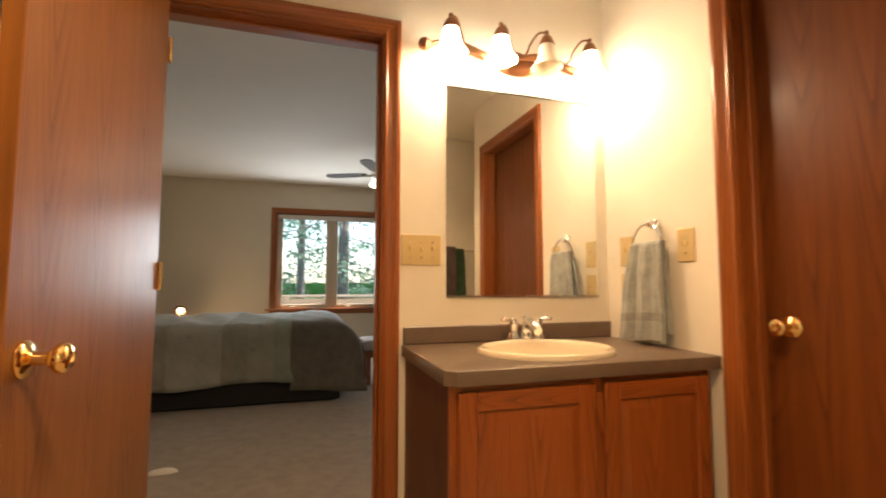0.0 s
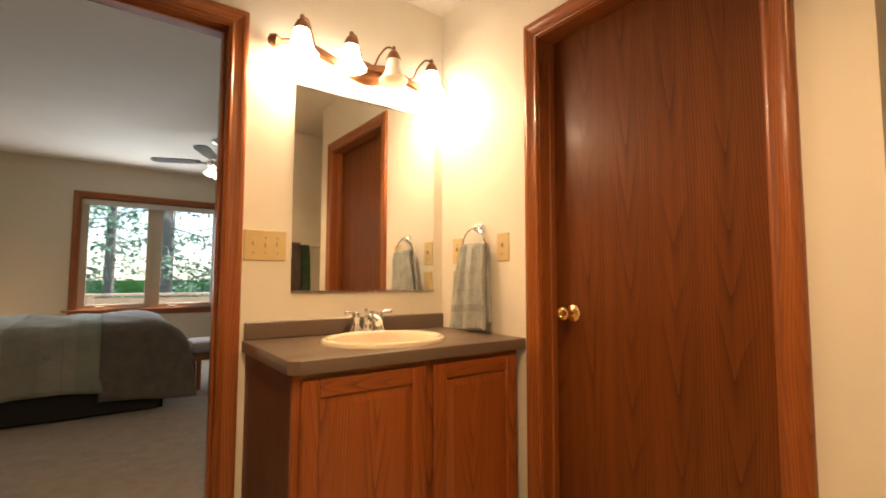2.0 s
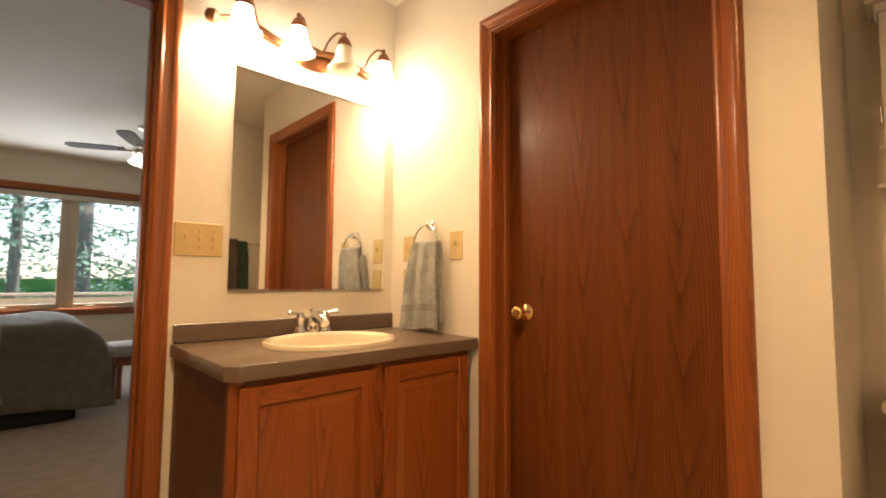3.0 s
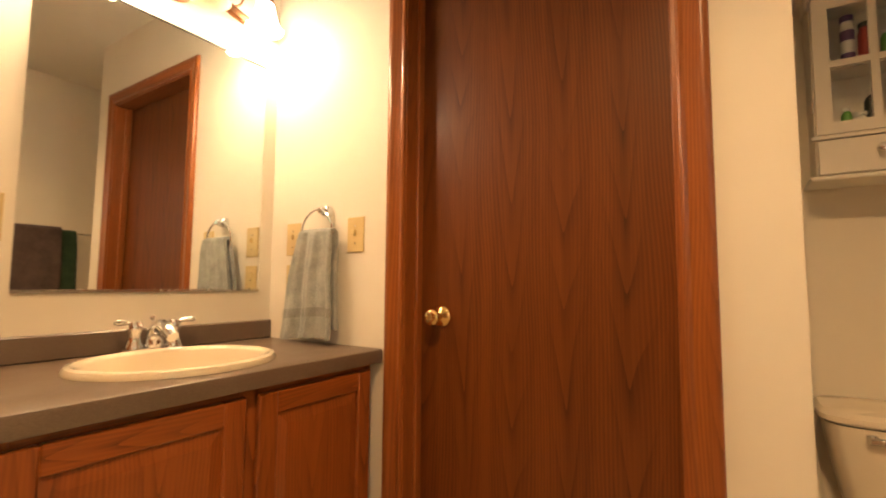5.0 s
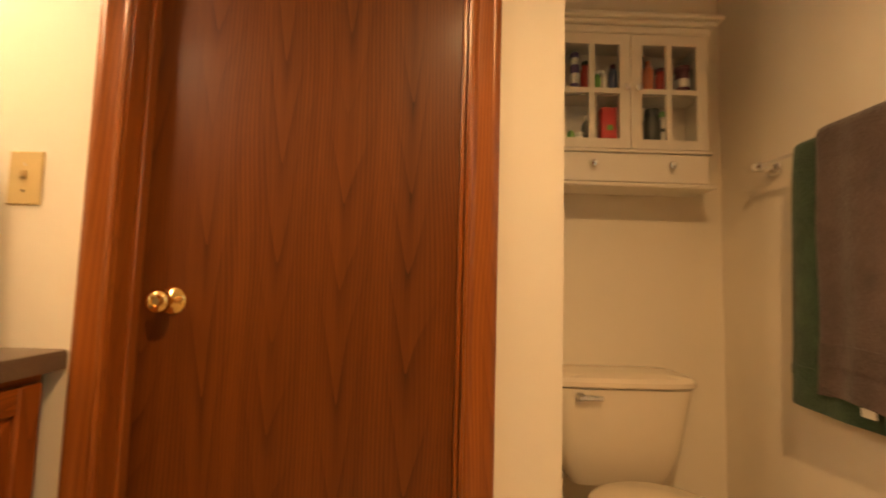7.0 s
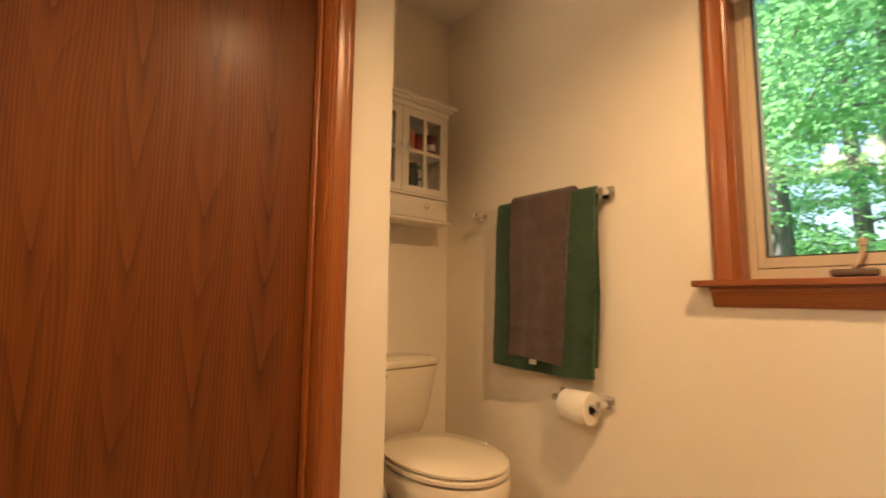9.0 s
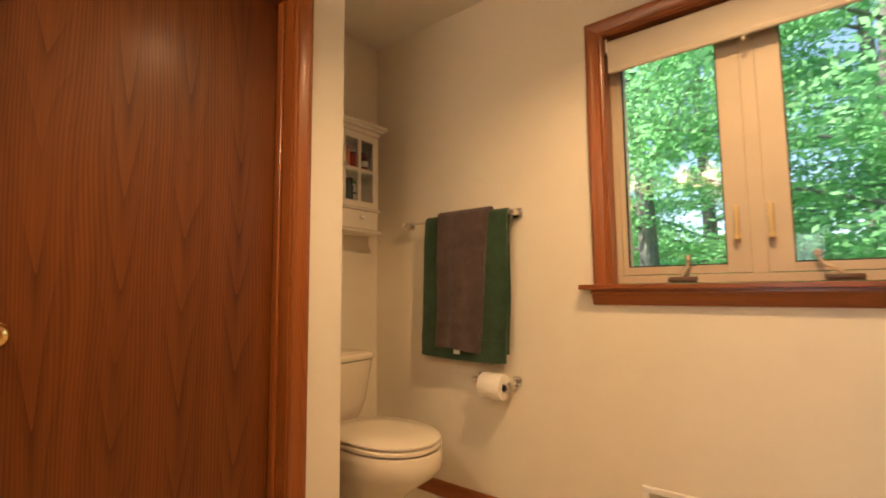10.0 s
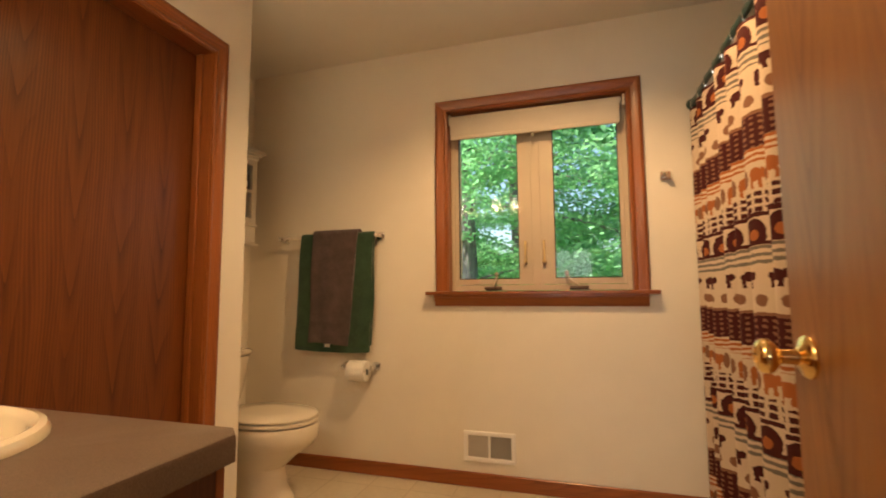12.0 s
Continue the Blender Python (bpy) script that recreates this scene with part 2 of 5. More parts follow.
def tube(bm, pts, r, n=8, taper=None):
    pts = [Vector(p) for p in pts]
    rings, side = [], None
    for k, p in enumerate(pts):
        d = (pts[min(k + 1, len(pts) - 1)] - pts[max(k - 1, 0)]).normalized()
        if side is None:
            side = d.orthogonal().normalized()
        side = (side - d * side.dot(d)).normalized()
        up = d.cross(side)
        rr = r if taper is None else r * taper[k]
        rings.append([p + rr * (math.cos(2 * math.pi * j / n) * side + math.sin(2 * math.pi * j / n) * up) for j in range(n)])
    return skin(bm, rings, True, True, True)


def curve_pts(ctrl, n=24):
    """A smooth line through the control points (Catmull-Rom)."""
    c = [Vector(p) for p in ctrl]
    c = [c[0] * 2 - c[1]] + c + [c[-1] * 2 - c[-2]]
    out = []
    for k in range(1, len(c) - 2):
        for j in range(n // (len(c) - 3) + 1):
            u = j / (n // (len(c) - 3) + 1)
            a, b, d, e = c[k - 1], c[k], c[k + 1], c[k + 2]
            out.append(0.5 * (2 * b + (d - a) * u + (2 * a - 5 * b + 4 * d - e) * u * u + (3 * b - a - 3 * d + e) * u ** 3))
    return out + [c[-2]]


def finish(name, bm, material, smooth=False):
    bmesh.ops.recalc_face_normals(bm, faces=bm.faces)
    me = bpy.data.meshes.new(name)
    bm.to_mesh(me)
    bm.free()
    me.materials.append(material)
    if smooth:
        me.shade_smooth()
        me.set_sharp_from_angle(angle=radians(38))
    return new(name, me)


def part(name, bm, material, parent, label="", smooth=False):
    ob = finish(name, bm, material, smooth)
    ob.parent = parent
    ob.matrix_parent_inverse = parent.matrix_basis.inverted() if parent.parent is None else Matrix.Identity(4)
    return tagged(ob, label)


def thing(name, at, label, category, group="", kind=""):
    ob = new(name)
    ob.empty_display_size = 0.05
    ob.matrix_basis = Matrix.Translation(at)
    return tagged(ob, label, category, group, kind)


def setting(name, bm, material, label, category, smooth=False):
    return tagged(finish(name, bm, material, smooth), label, category, kind="structure")


# ---- the rooms ----
NW, EW, SW, AW, CEIL = 1.80, 1.49, -0.60, 2.07, 2.435   # bathroom faces: vanity wall, closet wall, window wall, alcove back, ceiling
DX0, DX1, DTOP = -0.362, 0.455, 2.035                     # doorway to the bedroom
CY0, CY1 = 0.350, 1.140                                  # closet doorway
WX0, WX1, WZ0, WZ1 = -0.217, 0.744, 1.015, 2.037         # bathroom window opening
BX0, BX1, BZ0, BZ1 = -0.161, 1.344, 0.68, 2.014              # bedroom window opening
FAR = 6.75

setting("wall_north", boxes((-2.6, DX0 - 0.02, NW, 1.92, 0, CEIL), (DX0 - 0.02, DX1 + 0.02, NW, 1.92, DTOP + 0.02, CEIL), (DX1 + 0.02, 3.6, NW, 1.92, 0, CEIL)), wall_paint, "cream painted bathroom wall with a doorway", "wall")
setting("wall_closet", boxes((EW, 1.61, CY1 + 0.02, NW, 0, CEIL)), wall_paint, "cream painted wall beside the vanity", "wall")
setting("wall_closet_head", boxes((EW, 1.61, CY0 - 0.02, CY1 + 0.02, DTOP + 0.02, CEIL)), wall_paint, "cream painted wall above the closet door", "wall")
setting("wall_closet_end", boxes((EW, 1.61, 0.131, CY0 - 0.02, 0, CEIL)), wall_paint, "cream painted wall end beside the closet door", "wall")
setting("wall_alcove_side", boxes((1.61, 2.19, 0.131, 0.245, 0, CEIL)), wall_paint, "cream painted side wall of the toilet alcove", "wall")
setting("wall_alcove", boxes((AW, 2.19, SW, 0.131, 0, CEIL), (2.19, 2.25, SW, NW, 0, CEIL)), wall_paint, "cream painted wall behind the toilet", "wall")
setting("wall_south", boxes((WX1, 2.25, SW - 0.16, SW, 0, CEIL), (-1.40, WX0, SW - 0.16, SW, 0, CEIL), (WX0, WX1, SW - 0.16, SW, 0, WZ0), (WX0, WX1, SW - 0.16, SW, WZ1, CEIL)), wall_paint, "cream painted wall with the bathroom window", "wall")
setting("wall_west", boxes((-1.40, -1.28, SW, 0.95, 0, CEIL), (-1.40, -0.545, 0.95, 1.05, 0, CEIL), (-0.645, -0.545, 1.05, NW, 0, CEIL)), wall_paint, "cream painted wall round the shower", "wall")
setting("ceiling_bath", boxes((-1.40, 2.25, SW - 0.16, 1.86, CEIL, CEIL + 0.12)), ceiling_paint, "off-white textured bathroom ceiling", "ceiling")
setting("floor_bath", boxes((-1.40, 2.25, SW - 0.16, 1.86, -0.12, 0)), vinyl, "pale beige sheet vinyl bathroom floor", "floor")
setting("foundation", boxes((-1.40, 2.25, SW - 0.16, 1.80, -1.1, -0.12), (-2.72, 3.72, 1.80, FAR + 0.16, -1.1, -0.12)), paint("concrete", (0.35, 0.34, 0.32), 0.9, 0.3, 60.0), "plain grey concrete foundation", "foundation")
setting("wall_bedroom_far", boxes((-2.6, BX0, FAR, FAR + 0.16, 0, CEIL), (BX1, 3.6, FAR, FAR + 0.16, 0, CEIL), (BX0, BX1, FAR, FAR + 0.16, 0, BZ0), (BX0, BX1, FAR, FAR + 0.16, BZ1, CEIL)), bed_paint, "tan painted bedroom wall with a wide window", "wall")
setting("wall_bedroom_west", boxes((-2.72, -2.6, NW, FAR + 0.16, 0, CEIL)), bed_paint, "tan painted bedroom side wall", "wall")
setting("wall_bedroom_east", boxes((3.6, 3.72, NW, FAR + 0.16, 0, CEIL)), bed_paint, "tan painted bedroom side wall", "wall")
setting("ceiling_bedroom", boxes((-2.72, 3.72, 1.86, FAR + 0.16, CEIL, CEIL + 0.12)), ceiling_paint, "off-white textured bedroom ceiling", "ceiling")
setting("floor_bedroom", boxes((-2.72, 3.72, 1.86, FAR + 0.16, -0.12, 0.004)), carpet, "grey-brown bedroom carpet", "carpet")

# oak trim: mitred legs and heads swept from one moulded profile
PROFILE = [(0.0, 0.0), (0.0, 0.011), (0.006, 0.014), (0.012, 0.0125), (0.016, 0.010), (0.030, 0.012), (0.044, 0.016), (0.050, 0.019), (0.062, 0.019), (0.066, 0.016), (0.068, 0.010), (0.068, 0.0)]


def casing(name, place, u0, u1, v0, top, mats, label):
    """A three-sided moulded casing. place(u, v, d) gives the world point d in front of the wall."""
    base = tagged(new(name), label, "door casing", kind="structure")

    def run(corners):
        bm = bmesh.new()
        return skin(bm, [[place(u + su * s, v + sv * s, d) for s, d in PROFILE] for u, v, su, sv in corners], True, True, True)
    part("casing_leg", run([(u0, v0, -1, 0), (u0, top, -1, 1)]), mats[0], base, smooth=True)
    part("casing_leg", run([(u1, v0, 1, 0), (u1, top, 1, 1)]), mats[0], base, smooth=True)
    part("casing_head", run([(u0, top, -1, 1), (u1, top, 1, 1)]), mats[1], base, smooth=True)
    return base


casing("door_casing", lambda u, v, d: Vector((u, NW - d, v)), DX0, DX1, 0, DTOP, (oak_z, oak_x), "moulded varnished oak casing round the bedroom doorway")
casing("door_casing", lambda u, v, d: Vector((u, 1.92 + d, v)), DX0, DX1, 0, DTOP, (oak_z, oak_x), "moulded varnished oak casing on the bedroom side")
casing("closet_casing", lambda u, v, d: Vector((EW - d, u, v)), CY0, CY1, 0, DTOP, (oak_z, oak_y), "moulded varnished oak casing round the closet door")
casing("window_casing", lambda u, v, d: Vector((u, SW + d, v)), WX0, WX1, WZ0 + 0.004, WZ1, (oak_z, oak_x), "moulded varnished oak casing round the window")
casing("bedroom_window_casing", lambda u, v, d: Vector((u, FAR - d, v)), BX0, BX1, BZ0, BZ1, (oak_z, oak_x), "dark varnished oak casing round the bedroom window")

jamb = tagged(new("door_jamb"), "flat oak jamb lining the bedroom doorway", "door jamb", kind="structure")
part("jamb_board", boxes((DX0 - 0.02, DX0 + 0.006, NW - 0.004, 1.924, 0, DTOP + 0.006)), oak_z, jamb)
part("jamb_board", boxes((DX1 - 0.006, DX1 + 0.02, NW - 0.004, 1.924, 0, DTOP + 0.006)), oak_z, jamb)
part("jamb_head", boxes((DX0 + 0.006, DX1 - 0.006, NW - 0.004, 1.924, DTOP - 0.006, DTOP + 0.02)), oak_x, jamb)
part("door_stop", boxes((DX1 - 0.018, DX1 - 0.006, NW + 0.04, NW + 0.08, 0, DTOP - 0.018), bevel=0.003), oak_z, jamb)
part("door_stop", boxes((DX0 + 0.006, DX1 - 0.006, NW + 0.04, NW + 0.08, DTOP - 0.018, DTOP - 0.006), bevel=0.003), oak_x, jamb)

jamb = tagged(new("closet_jamb"), "flat oak jamb lining the closet doorway", "door jamb", kind="structure")
part("jamb_board", boxes((EW - 0.004, 1.614, CY0 - 0.02, CY0 + 0.006, 0, DTOP + 0.006)), oak_z, jamb)
part("jamb_board", boxes((EW - 0.004, 1.614, CY1 - 0.006, CY1 + 0.02, 0, DTOP + 0.006)), oak_z, jamb)
part("jamb_head", boxes((EW - 0.004, 1.614, CY0 + 0.006, CY1 - 0.006, DTOP - 0.006, DTOP + 0.02)), oak_y, jamb)
for y0, y1 in ((CY0 + 0.006, CY0 + 0.018), (CY1 - 0.018, CY1 - 0.006)):
    part("door_stop", boxes((1.535, 1.568, y0, y1, 0, DTOP - 0.006), bevel=0.003), oak_z, jamb)

for nm, r in (("baseboard_south", (-0.54, AW, SW, SW + 0.013, 0, 0.075)), ("baseboard_alcove", (AW - 0.013, AW, SW + 0.013, 0.131, 0, 0.075)), ("baseboard_stub", (EW - 0.013, EW, 0.131, CY0 - 0.07, 0, 0.075)),
              ("baseboard_bedroom", (-2.6, 3.6, FAR - 0.013, FAR, 0.004, 0.08))):
    setting(nm, boxes(r, bevel=0.004), oak_y if "alcove" in nm or "stub" in nm else oak_x, "low varnished oak baseboard", "baseboard")


# ---- doors ----
def knob_bm(m):
    """A turned door knob on its rosette, along the z axis of m."""
    rose, ball = bmesh.new(), bmesh.new()
    lathe(rose, [(0.033, 0.0), (0.033, 0.004), (0.029, 0.009), (0.018, 0.012), (0.012, 0.016), (0.011, 0.040)], m, 28)
    lathe(ball, [(0.012, 0.038), (0.019, 0.044), (0.026, 0.051), (0.0275, 0.058), (0.025, 0.065), (0.019, 0.070), (0.010, 0.0715), (0.009, 0.069), (0.0, 0.069)], m, 28)
    return rose, ball


def add_knob(door, m):
    rose, ball = knob_bm(m)
    k = part("door_knob", ball, brass, door, "polished brass knob", True)
    ob = part("rosette", rose, brass, k, "", True)
    ob.matrix_parent_inverse = Matrix.Identity(4)


door = thing("closet_door", (1.59, 0.76, 0.01), "closed flush oak veneer door with cathedral grain", "door")
part("slab", boxes((1.570, 1.606, CY0 + 0.009, CY1 - 0.009, 0.012, DTOP - 0.009), bevel=0.002), oak_door, door)
add_knob(door, pose(1.570, 1.048, 0.912, 0, -90, 0))

door = thing("bedroom_door", (-0.317, 1.77, 0.01), "flush oak door standing open into the bathroom", "door")
part("slab", boxes((-0.335, -0.300, 0.948, 1.768, 0.012, DTOP - 0.009), bevel=0.002), oak_open, door)
add_knob(door, pose(-0.300, 1.006, 0.912, 0, 90, 0))
add_knob(door, pose(-0.335, 1.006, 0.912, 0, -90, 0))
part("latch_plate", boxes((-0.329, -0.306, 0.9455, 0.949, 0.884, 0.939)), brass, door)
for z in (0.25, 1.02, 1.80):
    bm = bmesh.new()
    lathe(bm, [(0.007, 0), (0.007, 0.09)], pose(-0.294, 1.775, z), 10)
    part("hinge", bm, brass, door, "", True)

# ---- vanity ----
TOP = 0.804
vanity = thing("vanity_cabinet", (1.0, 1.54, 0), "oak vanity cabinet with two raised-panel doors", "vanity cabinet")
VX0, VX1, VY = 0.550, 1.465, 1.252
part("side_panel", boxes((VX0, VX0 + 0.016, VY + 0.018, NW - 0.002, 0.0, TOP - 0.042)), oak_dark, vanity, "dark oak side panel")
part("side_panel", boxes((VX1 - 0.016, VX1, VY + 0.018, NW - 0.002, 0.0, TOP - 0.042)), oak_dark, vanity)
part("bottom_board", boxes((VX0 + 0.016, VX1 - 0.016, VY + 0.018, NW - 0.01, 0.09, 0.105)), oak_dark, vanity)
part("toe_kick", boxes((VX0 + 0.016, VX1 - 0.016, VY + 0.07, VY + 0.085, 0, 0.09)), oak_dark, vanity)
for x0, x1 in ((VX0, VX0 + 0.04), (1.000, 1.052), (VX1 - 0.035, VX1)):
    part("frame_stile", boxes((x0, x1, VY, VY + 0.018, 0.09, TOP - 0.042), bevel=0.0015), oak_panel, vanity)
for z0, z1 in ((TOP - 0.082, TOP - 0.042), (0.09, 0.13)):
    part("frame_rail", boxes((VX0 + 0.04, 1.000, VY + 0.0005, VY + 0.018, z0, z1), (1.052, VX1 - 0.035, VY + 0.0005, VY + 0.018, z0, z1)), oak_rail, vanity)


def raised_door(parent, x0, x1, z0, z1, y):
    """A framed cabinet door with a raised field, facing -y."""
    w = 0.055
    d = part("cabinet_door", boxes((x0, x0 + w, y, y + 0.018, z0, z1), bevel=0.004), oak_panel, parent)
    part("stile", boxes((x1 - w, x1, y, y + 0.018, z0, z1), bevel=0.004), oak_panel, d)
    part("top_rail", boxes((x0 + w, x1 - w, y + 0.0008, y + 0.017, z1 - w, z1), bevel=0.003), oak_rail, d)
    part("bottom_rail", boxes((x0 + w, x1 - w, y + 0.0008, y + 0.017, z0, z0 + w), bevel=0.003), oak_rail, d)
    bm = bmesh.new()
    a = [(x0 + w, z0 + w), (x1 - w, z0 + w), (x1 - w, z1 - w), (x0 + w, z1 - w)]

    def inset(s, dy):
        return [Vector((px + s * (1 if px < (x0 + x1) / 2 else -1), y + dy, pz + s * (1 if pz < (z0 + z1) / 2 else -1))) for px, pz in a]
    skin(bm, [inset(0, 0.016), inset(0, 0.0095), inset(0.030, 0.0035), inset(0.0285, 0.0020), inset(0.031, 0.0015)], True, True, True)
    part("raised_field", bm, oak_panel, d)
    return d


raised_door(vanity, 0.572, 1.010, 0.11, TOP - 0.061, VY - 0.019)
raised_door(vanity, 1.044, 1.446, 0.11, TOP - 0.061, VY - 0.019)

counter = thing("countertop", (1.0, 1.5, TOP - 0.04), "grey-brown laminate countertop with a low backsplash", "countertop")
CX0, CX1, CYF = 0.534, 1.488, 1.222
SINK = (0.982, 1.480, 0.248, 0.210)


def slab_with_hole():
    """The counter slab with an oval hole for the basin and a clipped front corner."""
    bm = bmesh.new()
    n = 48
    inner, outer = [], []
    for k in range(n):
        a = 2 * math.pi * k / n
        c, s = math.cos(a), math.sin(a)
        inner.append((SINK[0] + 0.93 * SINK[2] * c, SINK[1] + 0.93 * SINK[3] * s))
        hx = (CX1 - SINK[0]) / c if c > 1e-6 else (CX0 - SINK[0]) / c if c < -1e-6 else 1e9
        hy = (NW - 0.001 - SINK[1]) / s if s > 1e-6 else (CYF - SINK[1]) / s if s < -1e-6 else 1e9
        t = min(hx, hy)
        outer.append([SINK[0] + t * c, SINK[1] + t * s])
    for want in ((CX1, CYF), (CX1, NW - 0.001), (CX0, NW - 0.001), (CX0 + 0.028, CYF)):
        k = min(range(n), key=lambda j: (outer[j][0] - want[0]) ** 2 + (outer[j][1] - want[1]) ** 2)
        outer[k] = list(want)
    k = min(range(n), key=lambda j: (outer[j][0] - CX0) ** 2 + (outer[j][1] - CYF - 0.03) ** 2 + (1 if outer[j] == [CX0 + 0.028, CYF] else 0))
    outer[k] = [CX0, CYF + 0.028]
    e = 0.007

    def pull(p, d):
        x = min(max(p[0], CX0 + d), CX1 - d * 0.1)
        return x, max(p[1], CYF + d)
    rings = [[(x, y, TOP - 0.042) for x, y in inner], [(x, y, TOP) for x, y in inner], [(*pull(p, e), TOP) for p in outer], [(*pull(p, e * 0.3), TOP - e * 0.3) for p in outer],
             [(*pull(p, 0), TOP - e) for p in outer], [(*pull(p, 0), TOP - 0.042) for p in outer], [(x, y, TOP - 0.042) for x, y in inner]]
    return skin(bm, rings, True)


part("slab", slab_with_hole(), laminate, counter, "", True)
part("backsplash", boxes((CX0 + 0.005, CX1 - 0.002, NW - 0.021, NW - 0.001, TOP + 0.0005, TOP + 0.069), bevel=0.004), laminate, counter)

sink = thing("bathroom_sink", (SINK[0], SINK[1], TOP), "cream oval drop-in ceramic basin", "sink")
bm = bmesh.new()
lathe(bm, [(0.0, -0.135), (0.25, -0.132), (0.55, -0.115), (0.76, -0.07), (0.84, -0.02), (0.865, 0.006), (0.885, 0.013), (0.93, 0.018), (0.975, 0.015), (1.0, 0.006), (1.0, 0.0005), (0.9, 0.0005), (0.87, -0.03), (0.78, -0.085), (0.57, -0.13), (0.25, -0.147), (0.0, -0.15)],
      Matrix.Translation((SINK[0], SINK[1], TOP)), 56, SINK[2], SINK[3])
part("basin", bm, sink_glaze, sink, "", True)
bm = bmesh.new()
lathe(bm, [(0.021, -0.1345), (0.021, -0.130), (0.016, -0.128), (0.0, -0.1285)], Matrix.Translation((SINK[0], SINK[1], TOP)), 18)
part("drain", bm, chrome, sink, "chrome drain", True)

FX, FY, FZ = 1.030, 1.722, TOP + 0.001
faucet = thing("faucet", (FX, FY, FZ), "chrome two-handle faucet behind the basin", "faucet")
bm = bmesh.new()
lathe(bm, [(1.0, 0.0), (1.0, 0.010), (0.93, 0.017), (0.4, 0.019), (0.0, 0.019)], Matrix.Translation((FX, FY, FZ)), 32, 0.088, 0.027)
part("base_plate", bm, chrome, faucet, "", True)
bm = bmesh.new()
sp = curve_pts([(FX, FY, FZ + 0.015), (FX, FY - 0.004, FZ + 0.055), (FX, FY - 0.032, FZ + 0.079), (FX, FY - 0.075, FZ + 0.072), (FX, FY - 0.105, FZ + 0.052)], 20)
tube(bm, sp, 0.024, 14, [1.15 - 0.45 * k / (len(sp) - 1) for k in range(len(sp))])
part("spout", bm, chrome, faucet, "", True)
bm = bmesh.new()
tube(bm, [(FX, FY + 0.014, FZ + 0.015), (FX, FY + 0.014, FZ + 0.098)], 0.003)
lathe(bm, [(0.004, 0.0), (0.008, 0.006), (0.006, 0.013), (0.0, 0.014)], Matrix.Translation((FX, FY + 0.014, FZ + 0.096)), 12)
part("lift_rod", bm, chrome, faucet, "", True)
for sgn in (-1, 1):
    hx = FX + sgn * 0.055
    bm = bmesh.new()
    lathe(bm, [(0.026, 0.015), (0.026, 0.022), (0.019, 0.034), (0.016, 0.056), (0.021, 0.068), (0.022, 0.080), (0.015, 0.095), (0.0, 0.098)], Matrix.Translation((hx, FY, FZ)), 20)
    h = part("valve_body", bm, chrome, faucet, "", True)
    bm = bmesh.new()
    lv = [(hx, FY, FZ + 0.082), (hx + sgn * 0.018, FY - 0.005, FZ + 0.091), (hx + sgn * 0.040, FY - 0.012, FZ + 0.095), (hx + sgn * 0.058, FY - 0.018, FZ + 0.094)]
    tube(bm, curve_pts(lv, 10), 0.0075, 10, [0.8, 0.75, 0.7, 0.7, 0.75, 0.85, 1.0, 1.1, 1.2, 1.25, 1.2, 0.9, 0.6][:len(curve_pts(lv, 10))])
    part("lever_handle", bm, chrome, h, "", True)

mirror = thing("wall_mirror", (1.074, NW - 0.004, 0.986), "frameless rectangular mirror above the vanity", "mirror")
part("mirror_pane", boxes((0.715, 1.432, NW - 0.006, NW - 0.001, 0.989, 1.860)), mirror_mat, mirror)
part("bottom_channel", boxes((0.715, 1.432, NW - 0.0095, NW - 0.0065, 0.983, 0.992)), nickel, mirror, "thin metal channel")
part("top_edge", boxes((0.715, 1.432, NW - 0.0085, NW - 0.001, 1.8605, 1.8655)), black_gap, mirror)

# light bar with four bells
light = thing("vanity_light", (1.0, NW, 1.94), "bronze vanity light bar with four bell shades", "wall light")
bm = bmesh.new()
lathe(bm, [(1.0, 0.0), (1.0, 0.008), (0.85, 0.018), (0.4, 0.024), (0.0, 0.025)], pose(1.028, NW - 0.001, 2.0, 90, 0, 0), 30, 0.105, 0.055)
part("wall_plate", bm, bronze, light, "", True)
bm = bmesh.new()
wave = [(0.620 + 0.812 * k / 40, NW - 0.045, 2.005 + 0.020 * math.sin(2 * math.pi * k / 40 * 2.0)) for k in range(41)]
tube(bm, wave, 0.013, 8, [0.6 + 0.9 * abs(math.sin(math.pi * k / 20)) ** 0.7 for k in range(41)])
part("bar", bm, bronze, light, "", True)
for x in (0.612, 1.440):
    bm = bmesh.new()
    lathe(bm, [(0.004, -0.027), (0.020, -0.020), (0.027, 0.0), (0.020, 0.018), (0.008, 0.026)], pose(x, NW - 0.045, 2.005, 0, 90, 0), 16)
    part("end_finial", bm, bronze, light, "", True)
bm = bmesh.new()
tube(bm, [(1.028, NW - 0.02, 2.0), (1.028, NW - 0.045, 2.005)], 0.016)
part("stem", bm, bronze, light, "", True)
